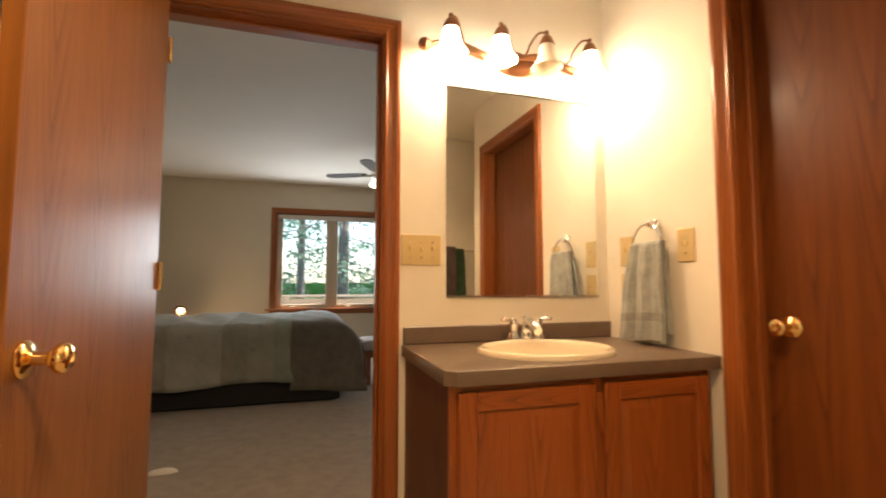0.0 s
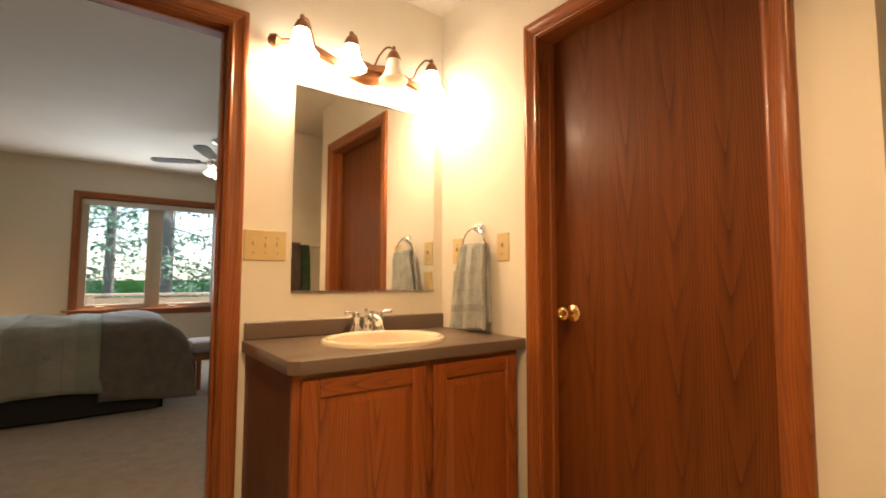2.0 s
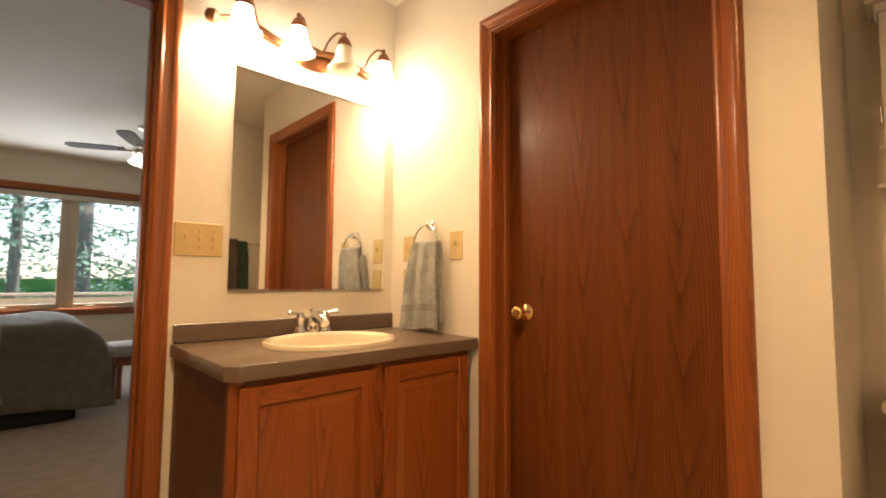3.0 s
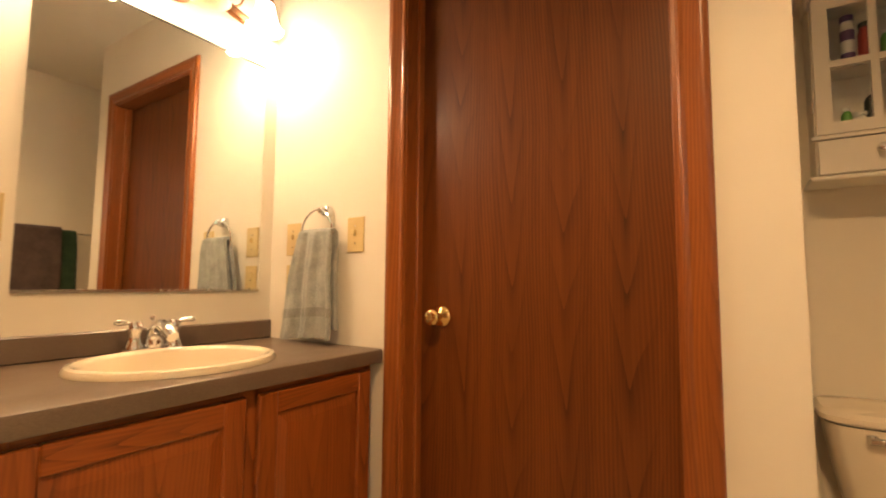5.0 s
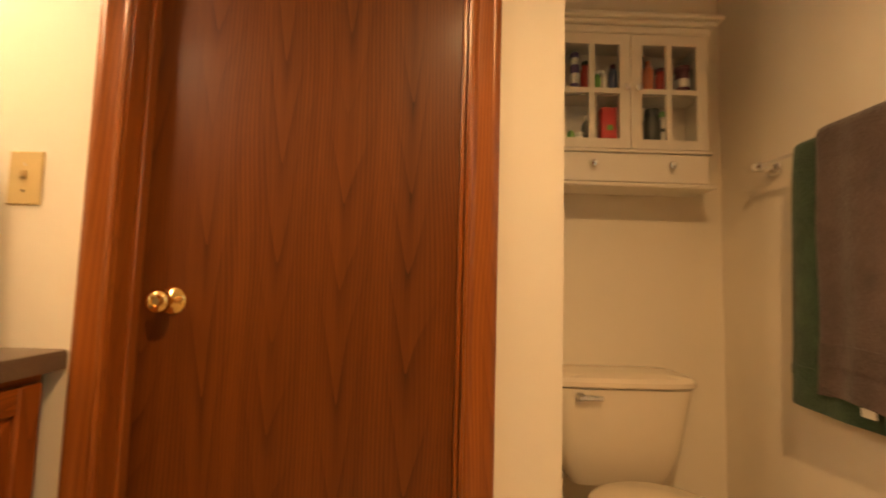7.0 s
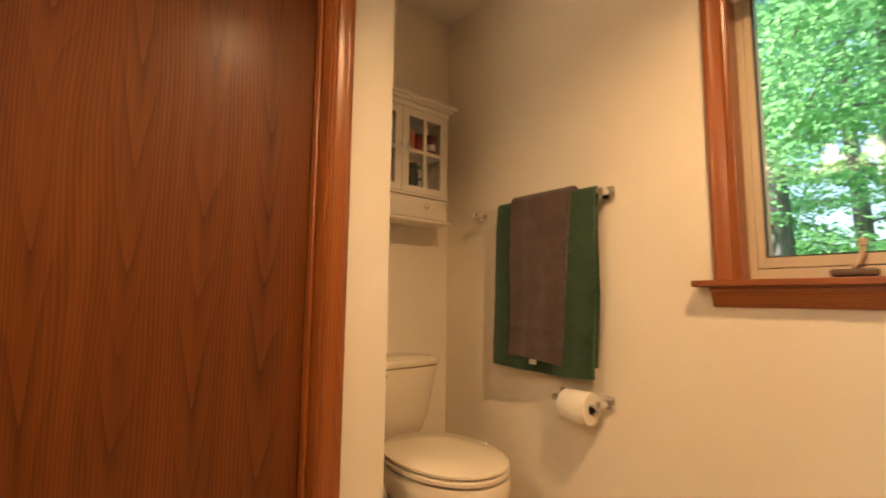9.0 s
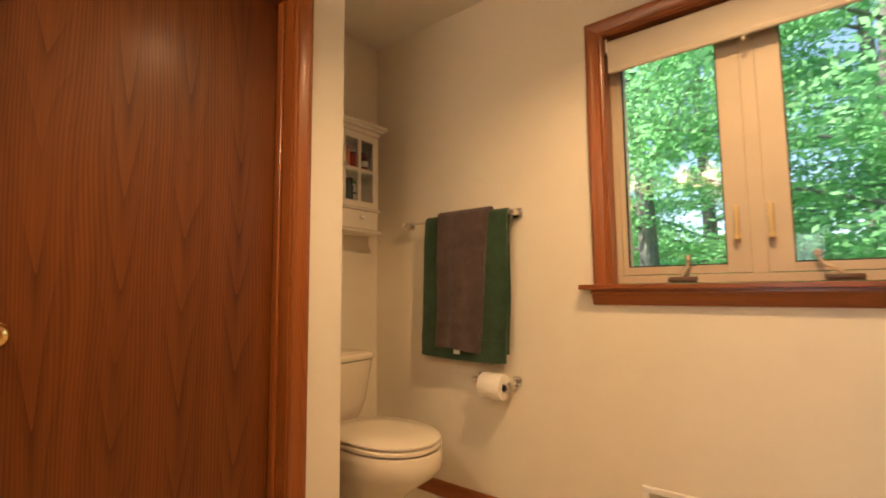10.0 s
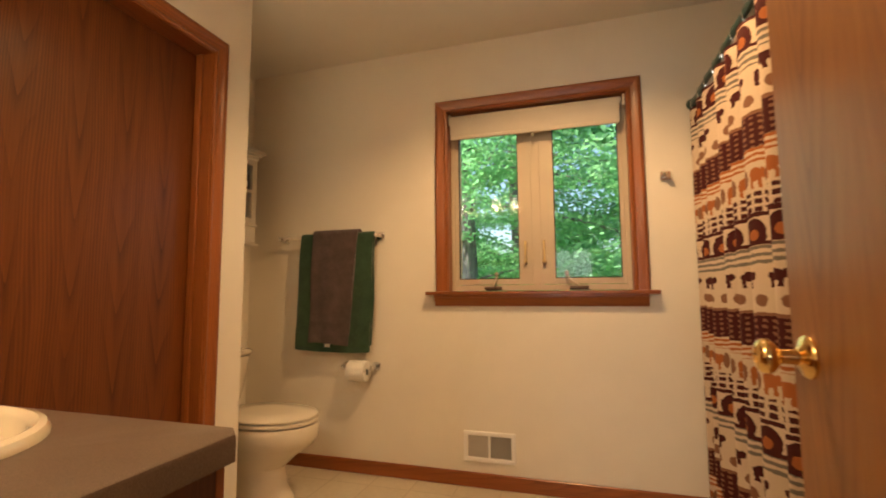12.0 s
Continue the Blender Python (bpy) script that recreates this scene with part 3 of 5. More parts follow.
for k, x in enumerate(SHADE_X):
    cap, bell, arm = bmesh.new(), bmesh.new(), bmesh.new()
    base = Matrix.Translation((x, SHADE_Y, 2.052))
    lathe(cap, [(0.034, 0.0), (0.034, 0.006), (0.029, 0.018), (0.021, 0.036), (0.012, 0.046), (0.006, 0.049), (0.008, 0.053), (0.010, 0.059), (0.007, 0.066), (0.0, 0.068)], base, 22)
    outer = [(0.031, 0.002), (0.034, -0.016), (0.039, -0.040), (0.046, -0.064), (0.057, -0.086), (0.067, -0.095)]
    lathe(bell, outer + [(0.066, -0.098)] + [(r - 0.004, h - 0.001) for r, h in reversed(outer)], base, 30)
    side = 1 if x < 1.0 else -1
    tube(arm, curve_pts([(x, SHADE_Y, 2.109), (x + side * 0.030, SHADE_Y + 0.015, 2.110), (x + side * 0.058, SHADE_Y + 0.040, 2.068), (x + side * 0.075, NW - 0.055, 2.025), (x + side * 0.11, NW - 0.047, 2.007)], 24), 0.0045, 8)
    s = part("shade", bell, shade_dim if k == 2 else shade_lit, light, "unlit frosted glass bell" if k == 2 else "lit frosted glass bell", True)
    part("cap", cap, bronze, s, "", True)
    part("arm", arm, bronze, light, "", True)

fix = thing("ceiling_light", (0.17, 0.27, CEIL), "small recessed ceiling light with a bronze rim", "ceiling light")
bm = bmesh.new()
lathe(bm, [(0.085, -0.0005), (0.085, -0.012), (0.070, -0.016), (0.068, -0.008), (0.068, -0.0005)], Matrix.Translation((0.17, 0.27, CEIL)), 30)
part("rim", bm, bronze, fix, "", True)
bm = bmesh.new()
lathe(bm, [(0.0, -0.006), (0.066, -0.006), (0.066, -0.001), (0.0, -0.001)], Matrix.Translation((0.17, 0.27, CEIL)), 30)
part("lens", bm, frosted("ceiling_lens", 3.0), fix, "glowing frosted lens", True)

# ---- switches and outlet ----


def wall_plate(name, place, w, h, gangs, label, outlet=False):
    """A wall plate centred on the origin of place(u, v, d)."""
    base = tagged(new(name), label, "light switch" if not outlet else "outlet")
    base.matrix_basis = Matrix.Translation(place(0, 0, 0))

    def bx(u0, u1, v0, v1, d0, d1):
        bm = bmesh.new()
        a = [(u0, v0), (u1, v0), (u1, v1), (u0, v1)]
        b = 0.0025
        inn = [(u0 + b, v0 + b), (u1 - b, v0 + b), (u1 - b, v1 - b), (u0 + b, v1 - b)]
        return skin(bm, [[place(u, v, d0) for u, v in a], [place(u, v, d1 - b) for u, v in a], [place(u, v, d1) for u, v in inn]], True, True, True)
    part("plate", bx(-w / 2, w / 2, -h / 2, h / 2, 0.0005, 0.006), cream_plastic, base)
    for k in range(gangs):
        u = (k - (gangs - 1) / 2) * 0.046
        if outlet:
            for s in (-1, 1):
                part("socket", bx(u - 0.014, u + 0.014, s * 0.020 - 0.013, s * 0.020 + 0.013, 0.006, 0.0085), cream_plastic, base)
        else:
            up = 0.009 if k % 2 == 0 else 0.004
            part("toggle", bx(u - 0.004, u + 0.004, up - 0.011, up + 0.007, 0.006, 0.017), cream_plastic, base)
        for s in (-1, 1):
            bm = bmesh.new()
            c = place(u, s * (0.030 if not outlet else 0.0), 0.0062)
            lathe(bm, [(0.003, -0.001), (0.003, 0.0008), (0.0, 0.001)], Matrix.Translation(c) @ (place(0, 0, 1) - place(0, 0, 0)).to_track_quat("Z", "Y").to_matrix().to_4x4(), 10)
            part("screw", bm, nickel, base, "", True)
    return base


wall_plate("light_switch", lambda u, v, d: Vector((0.6115 + u, NW - d, 1.174 + v)), 0.163, 0.122, 3, "ivory triple toggle switch plate beside the mirror")
wall_plate("light_switch", lambda u, v, d: Vector((EW - d, 1.350 + u, 1.182 + v)), 0.075, 0.122, 1, "ivory single toggle switch plate beside the closet door")
wall_plate("light_switch", lambda u, v, d: Vector((EW - d, 1.668 + u, 1.180 + v)), 0.075, 0.122, 1, "ivory single toggle switch plate behind the hand towel")
wall_plate("outlet", lambda u, v, d: Vector((EW - d, 1.666 + u, 1.024 + v)), 0.072, 0.118, 1, "ivory outlet plate below the switch", True)


# ---- towels ----
def drape(place, ztop, zf, zb, r, thick, wtop, wbot, folds, amp, seed, ns=36, band=None):
    """A cloth hung over a bar: place(s, d, z), s across in metres, d out from the wall. Its section is swept across with soft folds."""
    rnd = random.Random(seed)
    ph = [rnd.uniform(0, 6.28) for _ in range(4)]

    def section(rr):
        pts = []
        nv = 14
        lo, hi = (zf, ztop - r) if band is None else band
        for k in range(nv):
            pts.append((rr, lo + (hi - lo) * k / (nv - 1)))
        if band is None:
            for k in range(1, 8):
                a = math.pi * k / 8
                pts.append((rr * math.cos(a), ztop - r + rr * math.sin(a)))
            for k in range(6):
                pts.append((-rr, ztop - r + (zb - ztop + r) * k / 5))
        return pts
    rings = []
    for k in range(ns + 1):
        s = k / ns - 0.5
        ring = []
        outer, inner = section(r + thick / 2), section(r - thick / 2 if band is None else r + thick / 2 - 0.003)
        for idx, loop in enumerate((outer, list(reversed(inner)))):
            for d, z in loop:
                f = min(max((ztop - z) / (ztop - zf), 0), 1)
                w = wtop + (wbot - wtop) * f ** 0.7
                wav = amp * f ** 0.4 * (math.sin(folds * 6.28 * s + ph[0] + 0.8 * f) + 0.4 * math.sin(folds * 15 * s + ph[1])) * (1 if d > 0 else 0.3)
                extra = 0.0022 if band is not None and idx == 0 else 0.0
                sag = 0.010 * math.sin(3.1 * s + ph[2]) * f
                ring.append(place(s * w + 0.004 * math.sin(9 * f + ph[3]), d + wav + extra + (0.0 if abs(s) < 0.49 else -thick * 0.2), z + sag))
        rings.append(ring)
    bm = bmesh.new()
    return skin(bm, rings, True, True, True)


ring = thing("towel_ring", (EW, 1.497, 1.28), "chrome towel ring on a square post", "towel ring")
bm = box(bmesh.new(), EW - 0.030, EW - 0.0005, 1.462, 1.500, 1.253, 1.291, 0.005)
box(bm, EW - 0.052, EW - 0.030, 1.471, 1.491, 1.259, 1.283, 0.004)
part("post", bm, chrome, ring, "", True)
bm = bmesh.new()
cir = [(EW - 0.045 + 0.004 * math.sin(a), 1.497 + 0.081 * math.sin(a), 1.195 + 0.078 * math.cos(a)) for a in [2 * math.pi * k / 40 for k in range(41)]]
tube(bm, cir, 0.0045, 8)
part("ring", bm, chrome, ring, "", True)
pl = lambda s, d, z: Vector((EW - 0.047 - d, 1.492 + s + 0.08 * (1.19 - z), z))
towel = thing("hand_towel", (EW - 0.05, 1.51, 0.83), "blue-grey terry hand towel hung through the ring", "towel")
part("cloth", drape(pl, 1.200, 0.818, 0.850, 0.011, 0.012, 0.150, 0.248, 2.1, 0.014, 3), towel_blue, towel, "", True)
part("border", drape(pl, 1.200, 0.818, 0.850, 0.011, 0.012, 0.150, 0.248, 2.1, 0.014, 3, band=(0.893, 0.925)), towel_weave, towel, "", True)

bar = thing("towel_bar", (1.46, SW, 1.345), "chrome towel bar with square end posts", "towel bar")
for x in (1.150, 1.797):
    bm = box(bmesh.new(), x - 0.024, x + 0.024, SW + 0.0005, SW + 0.014, 1.322, 1.370, 0.004)
    box(bm, x - 0.013, x + 0.013, SW + 0.014, SW + 0.072, 1.332, 1.358, 0.004)
    part("post", bm, chrome, bar, "", True)
part("rail", boxes((1.163, 1.784, SW + 0.052, SW + 0.064, 1.339, 1.351), bevel=0.002), chrome, bar)
pl = lambda s, d, z: Vector((1.405 + s + 0.03 * (1.36 - z), SW + 0.058 + d, z))
towel = thing("bath_towel", (1.385, SW + 0.06, 0.67), "dark green terry bath towel folded over the bar", "towel")
part("cloth", drape(pl, 1.362, 0.684, 0.72, 0.011, 0.012, 0.470, 0.480, 1.4, 0.007, 5), towel_green, towel, "", True)
part("border", drape(pl, 1.362, 0.684, 0.72, 0.011, 0.012, 0.470, 0.480, 1.4, 0.007, 5, band=(0.762, 0.785)), towel_green, towel, "", True)
pl = lambda s, d, z: Vector((1.411 + s + 0.049 * (1.37 - z), SW + 0.058 + d, z))
towel = thing("bath_towel", (1.41, SW + 0.09, 0.71), "plum-grey terry towel hung over a green one", "towel")
part("cloth", drape(pl, 1.380, 0.720, 0.80, 0.026, 0.012, 0.295, 0.257, 1.2, 0.006, 8), towel_grey, towel, "", True)
part("border", drape(pl, 1.380, 0.720, 0.80, 0.026, 0.012, 0.295, 0.257, 1.2, 0.006, 8, band=(0.79, 0.845)), towel_grey, towel, "", True)
part("care_tag", boxes((1.43, 1.465, SW + 0.082, SW + 0.084, 0.705, 0.724)), paper, towel, "white sewn tag")

holder = thing("toilet_paper_holder", (1.16, SW, 0.58), "chrome toilet paper holder on the wall", "paper holder")
for x in (1.172, 1.354):
    bm = box(bmesh.new(), x - 0.023, x + 0.023, SW + 0.0005, SW + 0.012, 0.574, 0.620, 0.004)
    box(bm, x - 0.009, x + 0.009, SW + 0.012, SW + 0.078, 0.586, 0.608, 0.003)
    part("post", bm, chrome, holder, "", True)
bm = bmesh.new()
tube(bm, [(1.181, SW + 0.066, 0.589), (1.345, SW + 0.066, 0.589)], 0.008, 12)
part("roller", bm, chrome, holder, "", True)
roll = thing("toilet_paper", (1.255, SW + 0.066, 0.52), "part-used white toilet paper roll", "toilet paper")
bm = bmesh.new()
lathe(bm, [(0.020, 0.0), (0.054, 0.0), (0.056, 0.003), (0.056, 0.107), (0.054, 0.11), (0.020, 0.11), (0.020, 0.0)], pose(1.202, SW + 0.066, 0.577, 0, 90, 0), 32)
part("paper", bm, paper, roll, "", True)
bm = bmesh.new()
lathe(bm, [(0.0195, 0.001), (0.0195, 0.109), (0.0175, 0.109), (0.0175, 0.001), (0.0195, 0.001)], pose(1.202, SW + 0.066, 0.577, 0, 90, 0), 24)
part("core", bm, card, roll, "", True)

hook = thing("robe_hook", (-0.36, SW, 1.565), "small square chrome robe hook", "hook")
part("block", box(bmesh.new(), -0.402, -0.354, SW + 0.0005, SW + 0.012, 1.556, 1.600, 0.003), chrome, hook)
part("peg", box(bmesh.new(), -0.390, -0.366, SW + 0.012, SW + 0.050, 1.566, 1.592, 0.004), chrome, hook)

vent = thing("air_vent", (0.517, SW, 0.206), "white metal wall register with slats", "air vent")
VXA, VXB, VZA, VZB = 0.388, 0.662, 0.130, 0.284
part("frame", boxes((VXA, VXB, SW + 0.0005, SW + 0.011, VZB - 0.022, VZB), (VXA, VXB, SW + 0.0005, SW + 0.011, VZA, VZA + 0.022), (VXA, VXA + 0.022, SW + 0.0005, SW + 0.011, VZA + 0.022, VZB - 0.022),
                   (VXB - 0.022, VXB, SW + 0.0005, SW + 0.011, VZA + 0.022, VZB - 0.022), (0.519, 0.531, SW + 0.0005, SW + 0.011, VZA + 0.022, VZB - 0.022), bevel=0.0025), paint("vent_white", (0.86, 0.83, 0.78), 0.4, 0.02), vent)
# dark sheet painted as the shade in the hollow behind the slats
part("backing", boxes((VXA + 0.022, VXB - 0.022, SW + 0.0003, SW + 0.001, VZA + 0.022, VZB - 0.022)), plastic("vent_shadow", (0.10, 0.085, 0.07), 0.8), vent)
vent_grey = plastic("closed_louvre", (0.48, 0.43, 0.36), 0.6)
for half, (x0, x1) in enumerate(((VXA + 0.022, 0.519), (0.531, VXB - 0.022))):
    for k in range(13):
        z = VZA + 0.027 + k * 0.0083
        bm = bmesh.new()
        t = 0.0016 if half == 0 else 0.0038
        skin(bm, [[Vector((x, SW + 0.002, z + t)), Vector((x, SW + 0.003, z + t)), Vector((x, SW + 0.0065, z - t)), Vector((x, SW + 0.0055, z - t))] for x in (x0, x1)], True, True, True)
        part("slat", bm, vent_grey, vent)

# ---- toilet ----
TY = -0.150
toilet = thing("toilet", (1.70, TY, 0), "bone-coloured two-piece toilet with closed lid", "toilet")


def oval(cx, cy, ax, ay, z, n=40, e=2.2, egg=0.0):
    out = []
    for k in range(n):
        a = 2 * math.pi * k / n
        c, s = math.cos(a), math.sin(a)
        px, py = math.copysign(abs(c) ** (2 / e), c), math.copysign(abs(s) ** (2 / e), s)
        out.append(Vector((cx + ax * px, cy + ay * py * (1 + egg * px), z)))
    return out


bm = bmesh.new()
skin(bm, [oval(1.63, TY, 0.225, 0.118, 0.0), oval(1.63, TY, 0.222, 0.115, 0.028), oval(1.64, TY, 0.195, 0.100, 0.083), oval(1.645, TY, 0.185, 0.098, 0.17), oval(1.60, TY, 0.213, 0.123, 0.235), oval(1.555, TY, 0.242, 0.160, 0.285, egg=0.05),
          oval(1.54, TY, 0.250, 0.180, 0.32, egg=0.04), oval(1.54, TY, 0.250, 0.183, 0.37, egg=0.04), oval(1.54, TY, 0.244, 0.177, 0.383, egg=0.04)], True, True, True)
part("bowl", bm, porcelain, toilet, "", True)
bm = bmesh.new()
skin(bm, [oval(1.545, TY, 0.238, 0.172, 0.389, egg=0.04), oval(1.545, TY, 0.250, 0.183, 0.392, egg=0.04), oval(1.545, TY, 0.251, 0.184, 0.403, egg=0.04), oval(1.545, TY, 0.244, 0.178, 0.408, egg=0.04)], True, True, True)
part("seat", bm, porcelain, toilet, "", True)
bm = bmesh.new()
skin(bm, [oval(1.545, TY, 0.238, 0.172, 0.413, egg=0.04), oval(1.545, TY, 0.250, 0.183, 0.416, egg=0.04), oval(1.545, TY, 0.250, 0.183, 0.423, egg=0.04), oval(1.545, TY, 0.236, 0.171, 0.431, egg=0.04), oval(1.545, TY, 0.12, 0.09, 0.436), oval(1.545, TY, 0.01, 0.01, 0.4365)], True, True, True)
part("lid", bm, porcelain, toilet, "", True)
bm = bmesh.new()
skin(bm, [oval(1.940, TY, 0.078, 0.145, 0.384, e=5), oval(1.940, TY, 0.088, 0.165, 0.415, e=5), oval(1.940, TY, 0.104, 0.188, 0.48, e=5), oval(1.940, TY, 0.116, 0.209, 0.60, e=5), oval(1.940, TY, 0.122, 0.222, 0.672, e=5)], True, True, True)
part("tank", bm, porcelain, toilet, "", True)
bm = bmesh.new()
skin(bm, [oval(1.940, TY, 0.124, 0.226, 0.676, e=5), oval(1.940, TY, 0.128, 0.233, 0.681, e=5), oval(1.940, TY, 0.128, 0.233, 0.694, e=5), oval(1.940, TY, 0.118, 0.222, 0.705, e=5), oval(1.940, TY, 0.08, 0.16, 0.710, e=4), oval(1.940, TY, 0.02, 0.02, 0.711)], True, True, True)
part("tank_lid", bm, porcelain, toilet, "", True)
bm = box(bmesh.new(), 1.806, 1.823, -0.022, 0.000, 0.640, 0.664, 0.004)
box(bm, 1.796, 1.806, -0.076, -0.002, 0.644, 0.660, 0.004)
part("flush_lever", bm, chrome, toilet, "chrome flush lever", True)
for s in (-1, 1):
    part("seat_hinge", box(bmesh.new(), 1.715, 1.745, TY + s * 0.075 - 0.018, TY + s * 0.075 + 0.018, 0.382, 0.420, 0.006), porcelain, toilet, "", True)
bm = bmesh.new()
tube(bm, curve_pts([(2.02, 0.02, 0.17), (1.98, 0.03, 0.2), (1.965, 0.02, 0.3), (1.95, 0.0, 0.39)], 16), 0.006, 8)
part("supply_line", bm, chrome, toilet, "", True)

# ---- wall cabinet above the toilet ----
CF, CB, KY0, KY1, KZ0, KZ1 = 1.935, AW - 0.001, -0.480, 0.047, 1.318, 1.832
cab = thing("wall_cabinet", (2.0, -0.26, KZ0), "white wall cabinet with glazed doors and a drawer", "wall cabinet")
t = 0.015
for y0 in (KY0, KY1 - t):
    part("side_board", boxes((CF + 0.018, CB, y0, y0 + t, KZ0, KZ1)), white_wood, cab)
part("back_board", boxes((CB - 0.008, CB, KY0 + t, KY1 - t, KZ0, KZ1)), white_wood, cab)
for z0 in (KZ0, 1.420, KZ1 - t):
    part("shelf", boxes((CF + 0.018, CB - 0.008, KY0 + t, KY1 - t, z0, z0 + t)), white_wood, cab)
part("shelf", boxes((CF + 0.030, CB - 0.008, KY0 + t, KY1 - t, 1.625, 1.635)), white_wood, cab)
bm = boxes((CF - 0.004, CB, KY0 - 0.008, KY1 + 0.008, KZ1, KZ1 + 0.026), (CF - 0.018, CB, KY0 - 0.024, KY1 + 0.024, KZ1 + 0.026, KZ1 + 0.042), (CF - 0.032, CB, KY0 - 0.042, KY1 + 0.042, KZ1 + 0.042, KZ1 + 0.060), bevel=0.004)
part("crown", bm, white_wood, cab)
part("ledge", boxes((CF - 0.012, CB, KY0 - 0.018, KY1 + 0.018, KZ0 - 0.014, KZ0 - 0.0005), bevel=0.004), white_wood, cab)
part("mid_ledge", boxes((CF - 0.004, CF + 0.018, KY0 - 0.010, KY1 + 0.010, 1.421, 1.432), bevel=0.002), white_wood, cab)


def small_knob(parent, y, z, x=CF):
    bm = bmesh.new()
    lathe(bm, [(0.005, 0.0), (0.005, 0.010), (0.011, 0.014), (0.0125, 0.019), (0.009, 0.024), (0.0, 0.0255)], pose(x, y, z, 0, -90, 0), 16)
    ob = part("knob", bm, chrome, parent, "", True)
    ob.matrix_parent_inverse = Matrix.Identity(4)


drawer = part("drawer_front", boxes((CF, CF + 0.016, KY0 + 0.004, KY1 - 0.004, KZ0 + 0.004, 1.418), bevel=0.002), white_wood, cab)
small_knob(drawer, -0.088, 1.379)
small_knob(drawer, -0.347, 1.379)
for y0, y1, ky in ((KY0 + 0.004, -0.218, -0.238), (-0.215, KY1 - 0.004, -0.195)):
    z0, z1, w, c = 1.435, KZ1 - 0.003, 0.036, 0.018
    ym, zm = (y0 + y1) / 2, (z0 + z1) / 2
    d = part("glazed_door", boxes((CF, CF + 0.016, y0, y0 + w, z0, z1)), white_wood, cab)
    part("stile", boxes((CF, CF + 0.016, y1 - w, y1, z0, z1)), white_wood, d)
    part("rail", boxes((CF, CF + 0.016, y0 + w, y1 - w, z0, z0 + w - 0.004)), white_wood, d)
    part("rail", boxes((CF, CF + 0.016, y0 + w, y1 - w, z1 - w, z1)), white_wood, d)
    part("glazing_bar", boxes((CF + 0.001, CF + 0.014, ym - c / 2, ym + c / 2, z0 + w - 0.004, z1 - w)), white_wood, d)
    part("glazing_bar", boxes((CF + 0.0015, CF + 0.0135, y0 + w, ym - c / 2, zm - c / 2, zm + c / 2)), white_wood, d)
    part("glazing_bar", boxes((CF + 0.0015, CF + 0.0135, ym + c / 2, y1 - w, zm - c / 2, zm + c / 2)), white_wood, d)
    small_knob(d, ky, zm + 0.006)
    pane = part("pane", boxes((CF + 0.0075, CF + 0.0095, y0 + w - 0.004, y1 - w + 0.004, z0 + w - 0.008, z1 - w + 0.004)), glass, d)
    pane.matrix_parent_inverse = Matrix.Identity(4)
    pane.visible_shadow = False
for z in (1.50, 1.80):
    part("hinge", boxes((CF + 0.002, CF + 0.022, KY1 + 0.0002, KY1 + 0.004, z, z + 0.045)), nickel, cab)


def bottle(x, y, z, r, h, body, cap, label, neck=0.45, square=False):
    b = thing("bottle", (x, y, z), label, "bottle", "bottles in the wall cabinet")
    bm = bmesh.new()
    if square:
        box(bm, x - r * 0.7, x + r * 0.7, y - r, y + r, z, z + h, 0.004)
    else:
        lathe(bm, [(r * 0.94, 0), (r, 0.004), (r, h * 0.72), (r * 0.8, h * 0.80), (r * neck, h * 0.85), (r * neck, h * 0.88)], Matrix.Translation((x, y, z)), 16)
    part("body", bm, body, b, "", True)
    if not square:
        bm = bmesh.new()
        lathe(bm, [(r * neck * 1.15, h * 0.87), (r * neck * 1.15, h * 0.99), (r * neck, h)], Matrix.Translation((x, y, z)), 14)
        part("cap", bm, cap, b, "", True)
    return b


def band(parent, x, y, z, r, h, material):
    """A printed band round a bottle."""
    bm = bmesh.new()
    lathe(bm, [(r + 0.0002, 0.0), (r + 0.0008, 0.001), (r + 0.0008, h - 0.001), (r + 0.0002, h)], Matrix.Translation((x, y, z)), 16)
    part("band", bm, material, parent, "", True)


def pl_mat(nm, c):
    return plastic(nm, c, 0.4)


red, purple, white, blue, dark, green, orange, navy = (pl_mat(n, c) for n, c in (("red_plastic", (0.45, 0.03, 0.03)), ("purple_plastic", (0.10, 0.04, 0.14)), ("white_plastic", (0.75, 0.73, 0.68)), ("blue_plastic", (0.05, 0.10, 0.25)), ("dark_plastic", (0.02, 0.025, 0.02)), ("green_plastic", (0.12, 0.35, 0.06)), ("orange_plastic", (0.60, 0.16, 0.05)), ("wine_plastic", (0.16, 0.03, 0.05))))
S1, S2 = 1.6355, 1.4355
b = bottle(1.985, -0.041, S1, 0.016, 0.145, white, purple, "tall white bottle with purple cap and bands", 0.85)
band(b, 1.985, -0.041, S1 + 0.012, 0.016, 0.022, purple)
band(b, 1.985, -0.041, S1 + 0.070, 0.016, 0.030, purple)
bottle(1.985, -0.080, S1, 0.018, 0.115, red, dark, "red bottle with a dark cap on the cabinet shelf", 0.75)
bottle(1.990, -0.122, S1, 0.012, 0.085, green, white, "slim pale green bottle on the cabinet shelf", 0.6)
bottle(1.985, -0.143, S1, 0.013, 0.085, white, white, "small white jar on the cabinet shelf", 0.9)
bottle(1.990, -0.177, S1, 0.015, 0.110, blue, navy, "blue bottle on the cabinet shelf", 0.6)
bottle(1.985, -0.297, S1, 0.019, 0.125, orange, orange, "orange bottle on the cabinet shelf", 0.4)
bottle(1.990, -0.344, S1, 0.019, 0.100, red, navy, "red jar on the cabinet shelf", 0.9)
b = bottle(1.985, -0.418, S1, 0.025, 0.108, navy, navy, "wine-red jar with a white band", 0.92)
